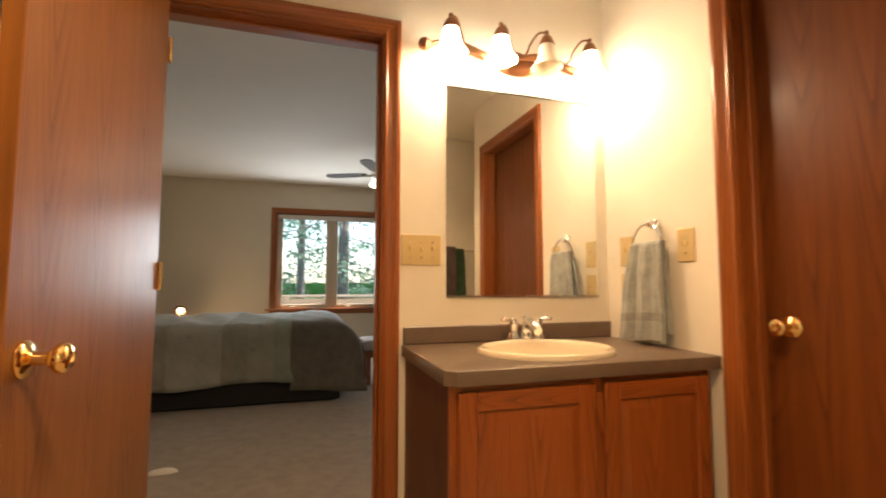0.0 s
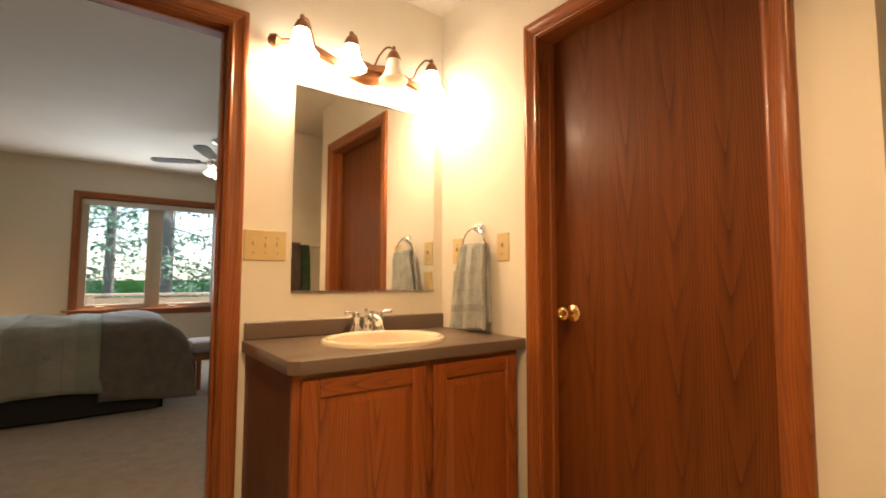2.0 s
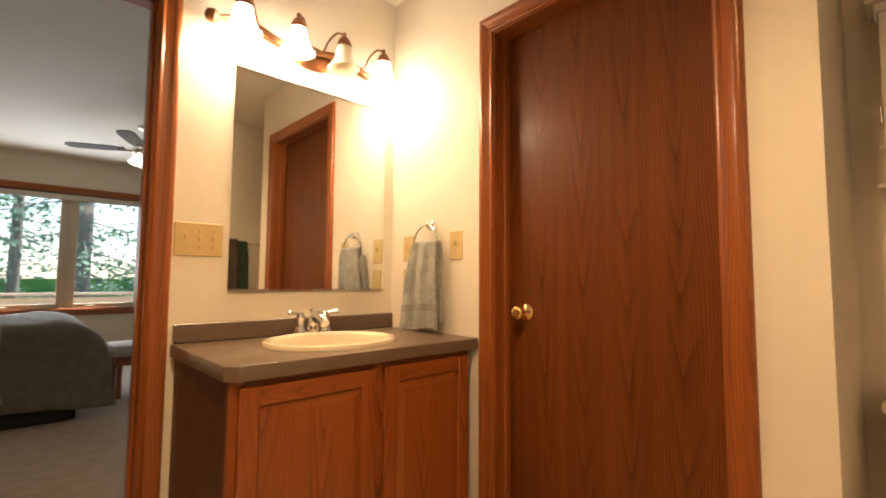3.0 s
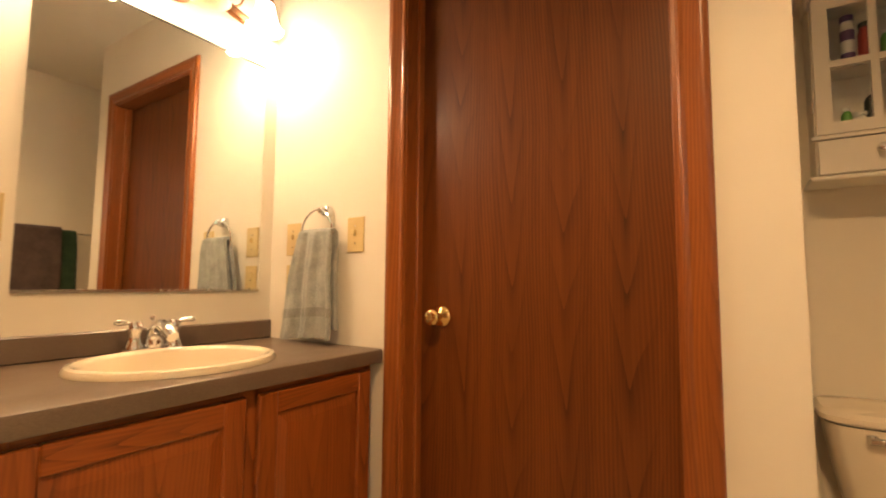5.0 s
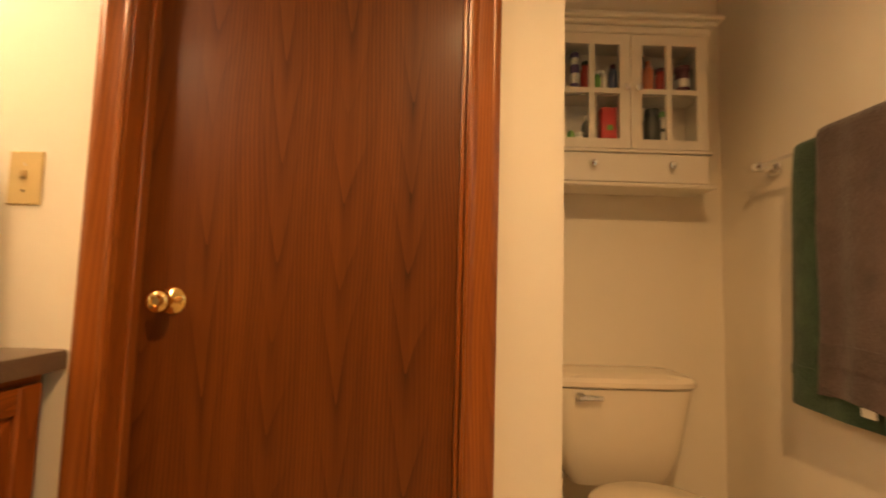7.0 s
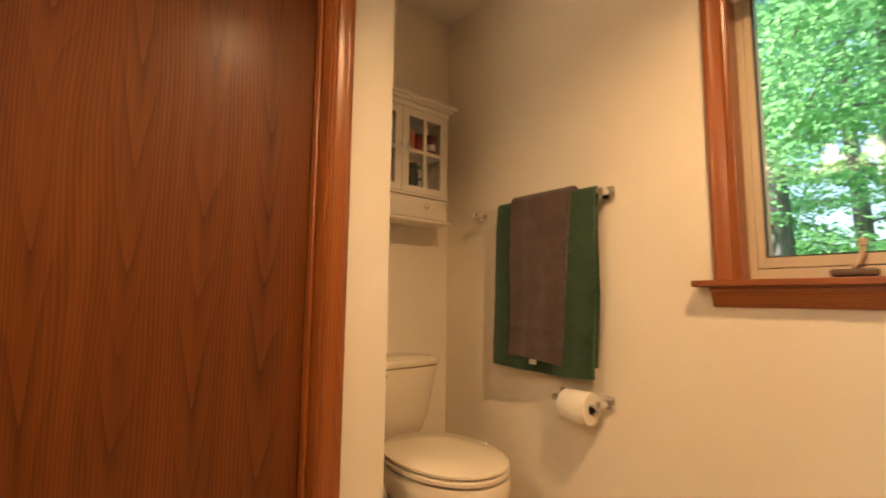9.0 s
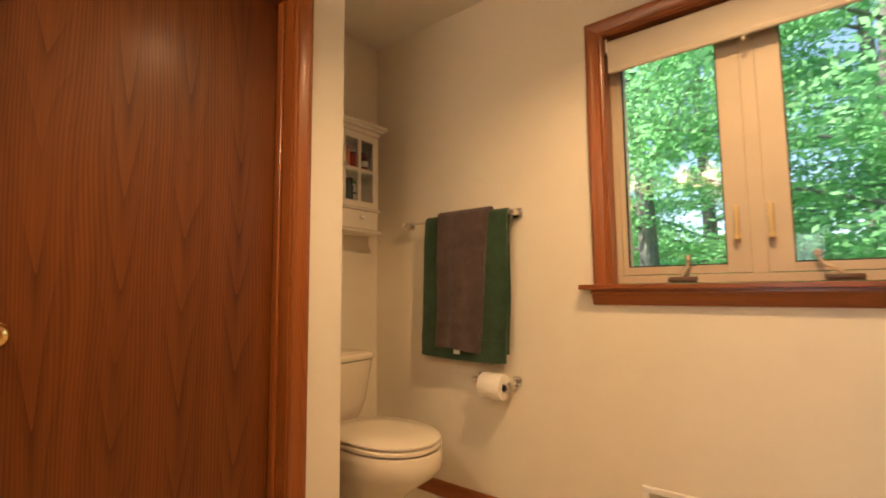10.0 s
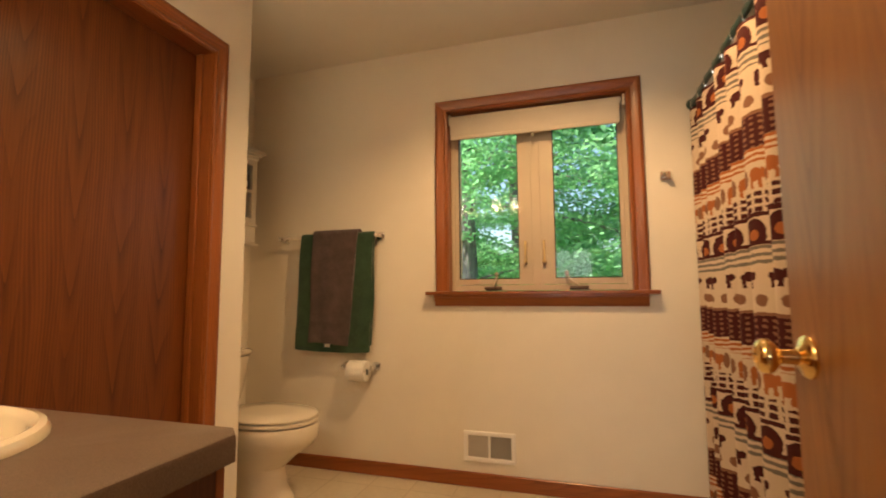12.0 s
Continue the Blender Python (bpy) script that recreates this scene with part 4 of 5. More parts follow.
band(b, 1.985, -0.418, S1 + 0.030, 0.025, 0.030, white)
bottle(1.985, -0.030, S2, 0.013, 0.080, green, white, "small green bottle at the bottom of the cabinet", 0.5)
bottle(1.980, -0.056, S2, 0.016, 0.060, white, white, "small white tub at the bottom of the cabinet", 0.95)
bottle(1.990, -0.084, S2, 0.016, 0.125, dark, white, "dark bottle with a pale cap", 0.35)
b = bottle(1.980, -0.154, S2, 0.027, 0.150, red, red, "red carton with green print", square=True)
part("print", boxes((1.9595, 1.9610, -0.166, -0.145, S2 + 0.068, S2 + 0.086)), green, b, "green printed patch")
bottle(1.980, -0.307, S2, 0.027, 0.150, dark, dark, "dark green rounded bottle", 0.8)
b = bottle(1.985, -0.347, S2, 0.015, 0.145, white, green, "white bottle with a green cap", 0.75)
band(b, 1.985, -0.347, S2 + 0.072, 0.015, 0.012, dark)

# ---- bathroom window ----
win = thing("window_1", (0.26, SW - 0.08, WZ0), "tan two-sash casement window with crank handles", "window", kind="structure")
FB, FF = SW - 0.145, SW - 0.062
ZB, ZT = WZ0 + 0.006, WZ1 - 0.006
part("liner", boxes((WX0 - 0.001, WX0 + 0.005, SW - 0.16, SW + 0.003, WZ0, WZ1), (WX1 - 0.005, WX1 + 0.001, SW - 0.16, SW + 0.003, WZ0, WZ1), (WX0 + 0.005, WX1 - 0.005, SW - 0.16, SW + 0.003, WZ1 - 0.005, WZ1 + 0.001)), oak_z, win, "oak lining of the opening")
part("window_frame", boxes((WX0 + 0.005, WX0 + 0.028, FB, FF, ZB, ZT), (WX1 - 0.028, WX1 - 0.005, FB, FF, ZB, ZT), (WX0 + 0.028, WX1 - 0.028, FB, FF, ZB, ZB + 0.030), (WX0 + 0.028, WX1 - 0.028, FB, FF, ZT - 0.03, ZT), (0.238, 0.284, FB, FF - 0.0035, ZB + 0.030, ZT - 0.03), bevel=0.0012), tan_vinyl, win)
for x0, x1 in ((0.2842, WX1 - 0.0282), (WX0 + 0.0282, 0.2378)):
    a, b = FB + 0.01, FF - 0.004
    w0, w1 = (0.072, 0.020) if x0 > 0.2 else (0.020, 0.072)
    s = part("sash", boxes((x0, x0 + w0, a, b, ZB + 0.033, ZT - 0.033), (x1 - w1, x1, a, b, ZB + 0.033, ZT - 0.033), (x0 + w0, x1 - w1, a, b, ZB + 0.033, ZB + 0.063), (x0 + w0, x1 - w1, a, b, ZT - 0.065, ZT - 0.033), bevel=0.0012), tan_vinyl, win)
    part("gasket", boxes((x0 + w0, x0 + w0 + 0.004, b - 0.02, b - 0.006, ZB + 0.063, ZT - 0.065), (x1 - w1 - 0.004, x1 - w1, b - 0.02, b - 0.006, ZB + 0.063, ZT - 0.065), (x0 + w0 + 0.004, x1 - w1 - 0.004, b - 0.02, b - 0.006, ZB + 0.063, ZB + 0.068)), black_gap, s, "dark rubber gasket")
    pn = part("pane", boxes((x0 + w0 - 0.004, x1 - w1 + 0.004, b - 0.034, b - 0.028, ZB + 0.059, ZT - 0.061)), glass, s)
    pn.visible_shadow = False
for x, tip in ((0.500, -0.018), (0.048, 0.050)):
    bm = box(bmesh.new(), x - 0.048, x + 0.048, FF, FF + 0.030, ZB + 0.004, ZB + 0.022, 0.006, 2)
    c = part("crank_base", bm, plastic("dark_crank", (0.10, 0.06, 0.035), 0.4), win, "dark crank housing", True)
    bm = bmesh.new()
    lv = curve_pts([(x, FF + 0.020, ZB + 0.020), (x + tip * 0.3, FF + 0.026, ZB + 0.034), (x + tip, FF + 0.020, ZB + 0.058), (x + tip * 1.2, FF + 0.018, ZB + 0.088)], 12)
    tube(bm, lv, 0.0065, 8)
    lathe(bm, [(0.005, -0.012), (0.010, -0.006), (0.010, 0.010), (0.0, 0.014)], Matrix.Translation(lv[-1]), 12)
    part("crank_arm", bm, tan_vinyl, c, "", True)
for x in (0.322, 0.222):
    bm = box(bmesh.new(), x - 0.009, x + 0.009, FF - 0.010, FF + 0.006, 1.160, 1.290, 0.004)
    k = part("lock_plate", bm, tan_vinyl, win, "", True)
    bm = bmesh.new()
    tube(bm, curve_pts([(x, FF + 0.006, 1.285), (x, FF + 0.020, 1.265), (x, FF + 0.022, 1.215), (x, FF + 0.016, 1.180)], 12), 0.006, 8)
    lathe(bm, [(0.0, -0.013), (0.011, -0.008), (0.011, 0.008), (0.0, 0.012)], Matrix.Translation((x, FF + 0.014, 1.178)), 12)
    part("lock_lever", bm, cream_plastic, k, "", True)
stool = setting("window_sill", boxes((WX0 - 0.108, WX1 + 0.117, SW + 0.0005, SW + 0.055, WZ0 - 0.016, WZ0 + 0.003), (WX0 + 0.002, WX1 - 0.002, SW - 0.09, SW + 0.0005, WZ0 - 0.016, WZ0 + 0.003), bevel=0.003), oak_x, "varnished oak window stool", "window sill")
bm = bmesh.new()
ap = [(0.0, 0.0), (0.034, 0.0), (0.034, -0.010), (0.026, -0.016), (0.024, -0.030), (0.016, -0.038), (0.014, -0.052), (0.008, -0.060), (0.0, -0.060)]
skin(bm, [[Vector((x, SW + 0.0005 + d, WZ0 - 0.0165 + h)) for d, h in ap] for x in (WX0 - 0.060, WX1 + 0.072)], True, True, True)
setting("window_apron", bm, oak_x, "moulded oak apron under the window stool", "trim", True)

blind = thing("roller_blind", (0.26, SW - 0.035, 1.88), "cream roller blind drawn up at the window head", "blind")
bm = bmesh.new()
tube(bm, [(WX0 + 0.030, SW - 0.030, 2.000), (WX1 - 0.012, SW - 0.030, 2.000)], 0.022, 18)
part("roll", bm, blind_cloth, blind, "", True)
part("cloth", boxes((WX0 + 0.036, WX1 - 0.018, SW - 0.0105, SW - 0.0085, 1.893, 2.003)), blind_cloth, blind)
part("bottom_bar", box(bmesh.new(), WX0 + 0.036, WX1 - 0.018, SW - 0.016, SW - 0.003, 1.874, 1.895, 0.004), blind_cloth, blind)
bm = bmesh.new()
lathe(bm, [(0.003, 0.0), (0.004, -0.006), (0.008, -0.012), (0.006, -0.020), (0.0, -0.022)], Matrix.Translation((0.262, SW - 0.009, 1.875)), 12)
part("pull", bm, blind_cloth, blind, "", True)
for x in (WX0 + 0.015, WX1 - 0.014):
    part("bracket", box(bmesh.new(), x - 0.006, x + 0.006, SW - 0.055, SW - 0.004, 1.965, 2.026, 0.002), blind_cloth, blind)

# ---- shower curtain ----
CXP, ROD = -0.515, 1.925


def curtain_cloth():
    """Printed rows of lodge motifs, repeated down the cloth. u runs along the cloth, v down it, in metres."""
    g = Nodes("printed_curtain", 0.85, 0.0, 0.2)
    uv = g.n("ShaderNodeUVMap")
    uv.uv_map = "cloth"
    sep = g.n("ShaderNodeSeparateXYZ")
    g.put(sep.inputs[0], uv.outputs[0])
    wob = g.noise(uv.outputs[0], 55.0, 2.0, 0.6)
    u = g.m("MULTIPLY_ADD", wob, 0.016, sep.outputs[0])
    v = g.m("MULTIPLY_ADD", wob, 0.012, sep.outputs[1])
    vv = g.m("FRACT", g.m("DIVIDE", v, 0.63))
    cream, maroon, brown, rust, grey = (0.58, 0.48, 0.37), (0.060, 0.010, 0.010), (0.22, 0.11, 0.065), (0.36, 0.12, 0.035), (0.17, 0.15, 0.13)
    rows = [(0.0, maroon, brown), (0.165, rust, cream), (0.235, cream, rust), (0.39, cream, maroon), (0.492, maroon, maroon), (0.512, cream, maroon), (0.655, cream, grey), (0.75, cream, maroon), (0.875, cream, brown)]
    ends = [r[0] for r in rows[1:]] + [1.0]
    ground = g.ramp(vv, [(r[0], r[1]) for r in rows], True)
    ink = g.ramp(vv, [(r[0], r[2]) for r in rows], True)

    def inside(a, b):
        return g.m("MULTIPLY", g.m("GREATER_THAN", vv, a), g.m("LESS_THAN", vv, b))

    def cell(count, off=0.0):
        return g.m("SUBTRACT", g.m("FRACT", g.m("MULTIPLY_ADD", u, count, off)), 0.5)

    def local(k):
        return g.m("SUBTRACT", g.m("DIVIDE", g.m("SUBTRACT", vv, rows[k][0]), ends[k] - rows[k][0]), 0.5)

    def blob(q, p, qa, pa, q0=0.0, p0=0.0):
        a = g.m("POWER", g.m("DIVIDE", g.m("ABSOLUTE", g.m("SUBTRACT", q, q0)), qa), 2.0)
        b = g.m("POWER", g.m("DIVIDE", g.m("ABSOLUTE", g.m("SUBTRACT", p, p0)), pa), 2.0)
        return g.m("LESS_THAN", g.m("ADD", a, b), 1.0)

    def beast(q, p):
        body = g.m("MAXIMUM", blob(q, p, 0.26, 0.22, 0.0, -0.05), blob(q, p, 0.11, 0.17, 0.27, -0.08))
        legs = g.m("MULTIPLY", g.m("MULTIPLY", g.m("GREATER_THAN", p, 0.0), g.m("LESS_THAN", p, 0.40)), g.m("LESS_THAN", g.m("ABSOLUTE", g.m("SUBTRACT", g.m("ABSOLUTE", q), 0.16)), 0.065))
        return g.m("MAXIMUM", body, legs)

    def wave(x, n, edge):
        return g.m("GREATER_THAN", g.m("SINE", g.m("MULTIPLY", x, 6.2832 * n)), edge)
    masks = [g.m("MULTIPLY", wave(u, 30.0, 0.1), wave(v, 52.0, 0.15)),
             wave(v, 55.0, 0.1),
             beast(cell(11.0), local(2)),
             g.m("MULTIPLY", wave(v, 40.0, -0.45), wave(u, 26.0, -0.6)),
             None,
             g.m("MAXIMUM", blob(cell(9.0, 0.3), local(5), 0.42, 0.52, 0.0, 0.08), g.m("GREATER_THAN", local(5), 0.36)),
             wave(v, 45.0, 0.0),
             beast(cell(8.5, 0.2), local(7)),
             g.m("MAXIMUM", blob(cell(14.0), local(8), 0.30, 0.24, 0.0, -0.1), g.m("GREATER_THAN", local(8), 0.36))]
    total = 0.0
    for k, mk in enumerate(masks):
        if mk is not None:
            total = g.m("MULTIPLY_ADD", mk, inside(rows[k][0], ends[k]), total)
    col = g.mix(total, ground, ink)
    ember = g.m("MULTIPLY", blob(cell(9.0, 0.3), local(5), 0.17, 0.20, 0.0, 0.14), inside(rows[5][0], ends[5]))
    col = g.mix(ember, col, rust)
    tree = g.m("MULTIPLY", blob(cell(11.0, 0.5), local(2), 0.16, 0.30), inside(rows[2][0], ends[2]))
    col = g.mix(tree, col, brown)
    weave = g.noise(uv.outputs[0], 500.0, 2.0)
    g.color(g.mix(0.25, col, g.mix(weave, (0.02, 0.01, 0.01), (0.8, 0.7, 0.55)), "OVERLAY"))
    g.bump(weave, 0.2, 0.001)
    return g.mat


def curtain_mesh():
    bm = bmesh.new()
    lay = bm.loops.layers.uv.new("cloth")
    n, nz = 220, 26
    ya, yb, zt, zb = SW + 0.012, 0.93, ROD - 0.045, 0.085
    rnd = random.Random(11)
    knots = [rnd.uniform(-1, 1) for _ in range(40)]
    verts, arc, last = [], [], None
    total = 0.0

    def depth(s, f):
        a = s * 10.5
        k = int(a)
        w = a - k
        w = w * w * (3 - 2 * w)
        drift = knots[k % 40] * (1 - w) + knots[(k + 1) % 40] * w
        return 0.030 * (0.75 + 0.35 * f) * math.sin(2 * math.pi * (s * 10.5 + 0.35 * drift)) + 0.012 * drift * f
    for i in range(n + 1):
        s = i / n
        col = [Vector((CXP + depth(s, j / nz), ya + (yb - ya) * s, zt + (zb - zt) * j / nz - 0.006 * math.cos(2 * math.pi * s * 10.5) * (1 - j / nz))) for j in range(nz + 1)]
        if last is not None:
            total += (col[nz // 2] - last[nz // 2]).length
        arc.append(total)
        verts.append([bm.verts.new(p) for p in col])
        last = col
    for i in range(n):
        for j in range(nz):
            f = bm.faces.new((verts[i][j], verts[i + 1][j], verts[i + 1][j + 1], verts[i][j + 1]))
            for lp, (a, b) in zip(f.loops, ((i, j), (i + 1, j), (i + 1, j + 1), (i, j + 1))):
                lp[lay].uv = (arc[a], (zt - zb) * b / nz + 0.307)
    return bm


curtain = thing("shower_curtain", (CXP, 0.16, 0.085), "printed maroon, cream and rust lodge-pattern shower curtain", "shower curtain")
cloth = part("cloth", curtain_mesh(), curtain_cloth(), curtain, "", True)
md = cloth.modifiers.new("thickness", "SOLIDIFY")
md.thickness = 0.0015
for k in range(12):
    y = SW + 0.06 + k * 0.125
    bm = bmesh.new()
    tube(bm, [(CXP + 0.020 * math.sin(a), y + 0.004 * math.cos(a), ROD - 0.016 + 0.032 * math.cos(a)) for a in [2 * math.pi * j / 16 for j in range(17)]], 0.002, 6)
    part("curtain_ring", bm, chrome, curtain, "", True)
rod = thing("curtain_rod", (CXP, 0.17, ROD), "dark green metal shower curtain rod", "curtain rod")
bm = bmesh.new()
tube(bm, [(CXP, SW + 0.004, ROD), (CXP, 0.948, ROD)], 0.0125, 14)
part("rod", bm, plastic("green_enamel", (0.03, 0.07, 0.05), 0.3), rod, "", True)
for y, d in ((SW + 0.0005, 1), (0.9495, -1)):
    bm = bmesh.new()
    lathe(bm, [(0.028, 0.0), (0.028, 0.004), (0.020, 0.012), (0.014, 0.020)], pose(CXP, y, ROD, -90 * d, 0, 0), 18)
    part("flange", bm, plastic("green_flange", (0.04, 0.08, 0.06), 0.3), rod, "", True)
setting("shower_edge", boxes((-0.545, -0.522, SW + 0.0005, 0.949, 0.0, 0.40), bevel=0.006), porcelain, "bone-coloured tub side behind the curtain", "tub")

# ---- bedroom ----
quilt_mat = Nodes("patchwork_quilt", 0.9, 0.0, 0.2)
g = quilt_mat
v = g.coords(shift=False)
sp = g.n("ShaderNodeSeparateXYZ")
g.put(sp.inputs[0], v)
fx = g.m("MULTIPLY_ADD", sp.outputs[0], 0.4, 0.7)
c = g.ramp(fx, [(0.0, (0.36, 0.33, 0.26)), (0.36, (0.44, 0.42, 0.36)), (0.52, (0.30, 0.29, 0.23)), (0.60, (0.34, 0.33, 0.27)), (0.68, (0.25, 0.29, 0.22)), (0.76, (0.33, 0.35, 0.30)), (0.85, (0.27, 0.28, 0.24))], True)
spots = g.n("ShaderNodeTexVoronoi")
spots.inputs["Scale"].default_value = 7.0
g.put(spots.inputs["Vector"], v)
c = g.mix(g.m("MULTIPLY", g.m("LESS_THAN", spots.outputs["Distance"], 0.16), 0.35), c, (0.12, 0.12, 0.12))
g.color(g.mix(0.3, c, g.ramp(g.noise(v, 6.0, 4.0, 0.6), [(0.3, (0.22, 0.21, 0.18)), (0.7, (0.5, 0.48, 0.42))])))
g.bump(g.noise(v, 14.0, 3.0, 0.5), 0.5, 0.02)
quilt_mat = g.mat
throw_mat = terry("grey_throw", (0.19, 0.165, 0.13), (0.125, 0.11, 0.09))
# near-black for the shade under the bed, shared with the legs
bed_shade_and_legs = plastic("under_bed_shade_and_legs", (0.025, 0.022, 0.020), 0.9)

EX0, EX1, EY0, EY1 = -1.62, 0.66, 4.23, 5.75
bed = thing("bed", (-0.4, 5.2, 0), "bed beside the window wall, a dark block filling the shade under it", "bed")
# this box is no bed part: it stands in for the shade below
part("base", box(bmesh.new(), EX0 + 0.05, EX1 - 0.16, EY0 + 0.03, EY1 - 0.05, 0.012, 0.36, 0.02), bed_shade_and_legs, bed)
part("mattress", box(bmesh.new(), EX0 + 0.03, EX1 - 0.04, EY0 + 0.04, EY1 - 0.03, 0.36, 0.635, 0.06, 3), paper, bed, "", True)
for x in (EX0 + 0.15, -0.4, EX1 - 0.15):
    for y in (EY0 + 0.12, EY1 - 0.12):
        bm = bmesh.new()
        lathe(bm, [(0.018, 0.004), (0.018, 0.14)], Matrix.Translation((x, y, 0)), 10)
        part("leg", bm, bed_shade_and_legs, bed, "", True)


def coverlet(x0, x1, ztop, hem, lift, seed, end=True):
    """A cover draped over the bed between x0 and x1, falling down both sides and, at the end, over the foot."""
    rnd = random.Random(seed)
    ph = [rnd.uniform(0, 6.28) for _ in range(6)]
    rings = []
    n = 44
    for k in range(n + 1):
        s = k / n
        x = x0 + (x1 - x0) * s
        drop = 0.0
        if end:
            e = max(0.0, (x - (x1 - 0.30)) / 0.30)
            drop = (1 - math.sqrt(max(0.0, 1 - e * e))) * 0.36
        ring = []
        for j in range(33):
            a = j / 32
            front = 0.012 * math.sin(9 * x + ph[0]) + 0.008 * math.sin(23 * x + ph[1])
            if a < 0.3:
                q = a / 0.3
                y, z = EY0 - 0.02 - lift - front * (1 - q) - 0.012 * (1 - q), hem + 0.02 * math.sin(5 * x + ph[2]) + (ztop - 0.10 - hem - drop * 0.9) * q
            elif a < 0.42:
                q = (a - 0.3) / 0.12 * math.pi / 2
                y, z = EY0 - 0.02 - lift + 0.11 * (1 - math.cos(q)), ztop - 0.10 - drop * 0.9 + 0.10 * math.sin(q)
            elif a < 0.88:
                q = (a - 0.42) / 0.46
                y, z = EY0 + 0.09 - lift + (EY1 - EY0 - 0.06 + lift) * q, ztop - drop * 0.9 + 0.012 * math.sin(7 * x + 5 * q + ph[3]) + 0.010 * math.sin(17 * x + 9 * q + ph[4])
            else:
                q = (a - 0.88) / 0.12
                y, z = EY1 + 0.03 + 0.02 * q, ztop - drop * 0.9 - (ztop - hem - 0.1) * q
            z = max(z, 0.03 if end else 0.05)
            ring.append(Vector((x + (0.03 * (1 - a / 0.3) * max(0.0, s - 0.9) * 10 if end and a < 0.3 else 0), y, z)))
        rings.append(ring)
    bm = bmesh.new()
    skin(bm, rings, False)
    return bm


quilt = thing("quilt", (-0.5, 5.2, 0.6), "patchwork quilt in muted greens and greys on the bed", "quilt")
for xa, xb in ((EX0, -1.02), (-1.02, -0.45), (-0.45, -0.12), (-0.12, 0.20)):
    q = part("panel", coverlet(xa, xb, 0.695, 0.195, 0.0, 4, False), quilt_mat, quilt, "", True)
    md = q.modifiers.new("thickness", "SOLIDIFY")
    md.thickness = 0.02
throw = thing("throw_blanket", (0.5, 5.2, 0.6), "dark grey throw blanket spread over the foot of the bed", "blanket")
q = part("cover", coverlet(0.10, 0.72, 0.707, 0.110, 0.018, 9, True), throw_mat, throw, "", True)
md = q.modifiers.new("thickness", "SOLIDIFY")
md.thickness = 0.014

bench = thing("bench", (1.23, 4.96, 0), "low bench with a pale padded top by the window", "bench")
part("cushion", box(bmesh.new(), 0.79, 1.67, 4.75, 5.17, 0.35, 0.455, 0.03, 2), plastic("pale_cushion", (0.55, 0.50, 0.48), 0.9), bench, "", True)
part("rail", boxes((0.81, 1.65, 4.77, 5.15, 0.28, 0.348)), oak_x, bench)
for x in (0.83, 1.59):
    for y in (4.78, 5.10):
        part("leg", boxes((x, x + 0.04, y, y + 0.04, 0.004, 0.28)), oak_z, bench)

stand = thing("nightstand", (-1.21, 6.26, 0), "small dark nightstand behind the bed", "nightstand")
part("body", box(bmesh.new(), -1.41, -1.01, 6.14, 6.42, 0.004, 0.455, 0.006), oak_dark, stand)
part("drawer", box(bmesh.new(), -1.38, -1.04, 6.128, 6.140, 0.24, 0.42, 0.004), oak_dark, stand)
lamp = thing("table_lamp", (-1.21, 6.26, 0.455), "small gooseneck lamp glowing beside the bed", "lamp")
bm = bmesh.new()
lathe(bm, [(0.06, 0.001), (0.06, 0.012), (0.02, 0.02), (0.008, 0.03)], Matrix.Translation((-1.24, 6.26, 0.455)), 20)
part("base", bm, bronze, lamp, "", True)
bm = bmesh.new()
tube(bm, curve_pts([(-1.24, 6.26, 0.475), (-1.245, 6.24, 0.634), (-1.225, 6.19, 0.749), (-1.18, 6.12, 0.759)], 16), 0.006)
part("neck", bm, bronze, lamp, "", True)
bm = bmesh.new()
sh = [(0.010, 0.045), (0.026, 0.034), (0.044, 0.0), (0.056, -0.035)]
lathe(bm, sh + [(r - 0.003, h) for r, h in reversed(sh)], pose(-1.16, 6.10, 0.729, -48, -18, 0), 22)
part("shade", bm, bronze, lamp, "", True)
bm = bmesh.new()
lathe(bm, [(0.0, -0.034), (0.024, -0.030), (0.030, -0.016), (0.020, 0.0), (0.0, 0.01)], pose(-1.16, 6.10, 0.729, -48, -18, 0), 16)
part("bulb", bm, frosted("bedside_glow", 9.0), lamp, "glowing bulb", True)

FANX, FANY = 0.975, 4.90
fan = thing("ceiling_fan", (FANX, FANY, CEIL), "ceiling fan with dark blades and small lamps", "ceiling fan")
bm = bmesh.new()
lathe(bm, [(0.07, 0.0), (0.065, -0.03), (0.02, -0.05), (0.012, -0.055), (0.012, -0.17), (0.05, -0.18), (0.10, -0.20), (0.11, -0.24), (0.09, -0.28), (0.05, -0.30), (0.05, -0.33), (0.0, -0.335)], Matrix.Translation((FANX, FANY, CEIL)), 28)
part("motor", bm, nickel, fan, "", True)
blade = plastic("fan_blade", (0.03, 0.022, 0.016), 0.75)
for k in range(4):
    m = pose(FANX, FANY, CEIL - 0.225, 0, 0, 155 + 90 * k) @ pose(0, 0, 0, 5, 0, 0)
    bm = bmesh.new()
    outl = [(0.16, -0.045), (0.30, -0.062), (0.54, -0.066), (0.60, -0.05), (0.62, 0.0), (0.60, 0.05), (0.54, 0.066), (0.30, 0.062), (0.16, 0.045)]
    skin(bm, [[m @ Vector((x, y, h)) for x, y in outl] for h in (-0.004, 0.004)], True, True, True)
    b = part("blade", bm, blade, fan)
    bm = bmesh.new()
    tube(bm, [m @ Vector((0.09, 0, -0.006)), m @ Vector((0.22, 0, -0.008))], 0.012, 8)
    part("blade_iron", bm, nickel, b, "", True)
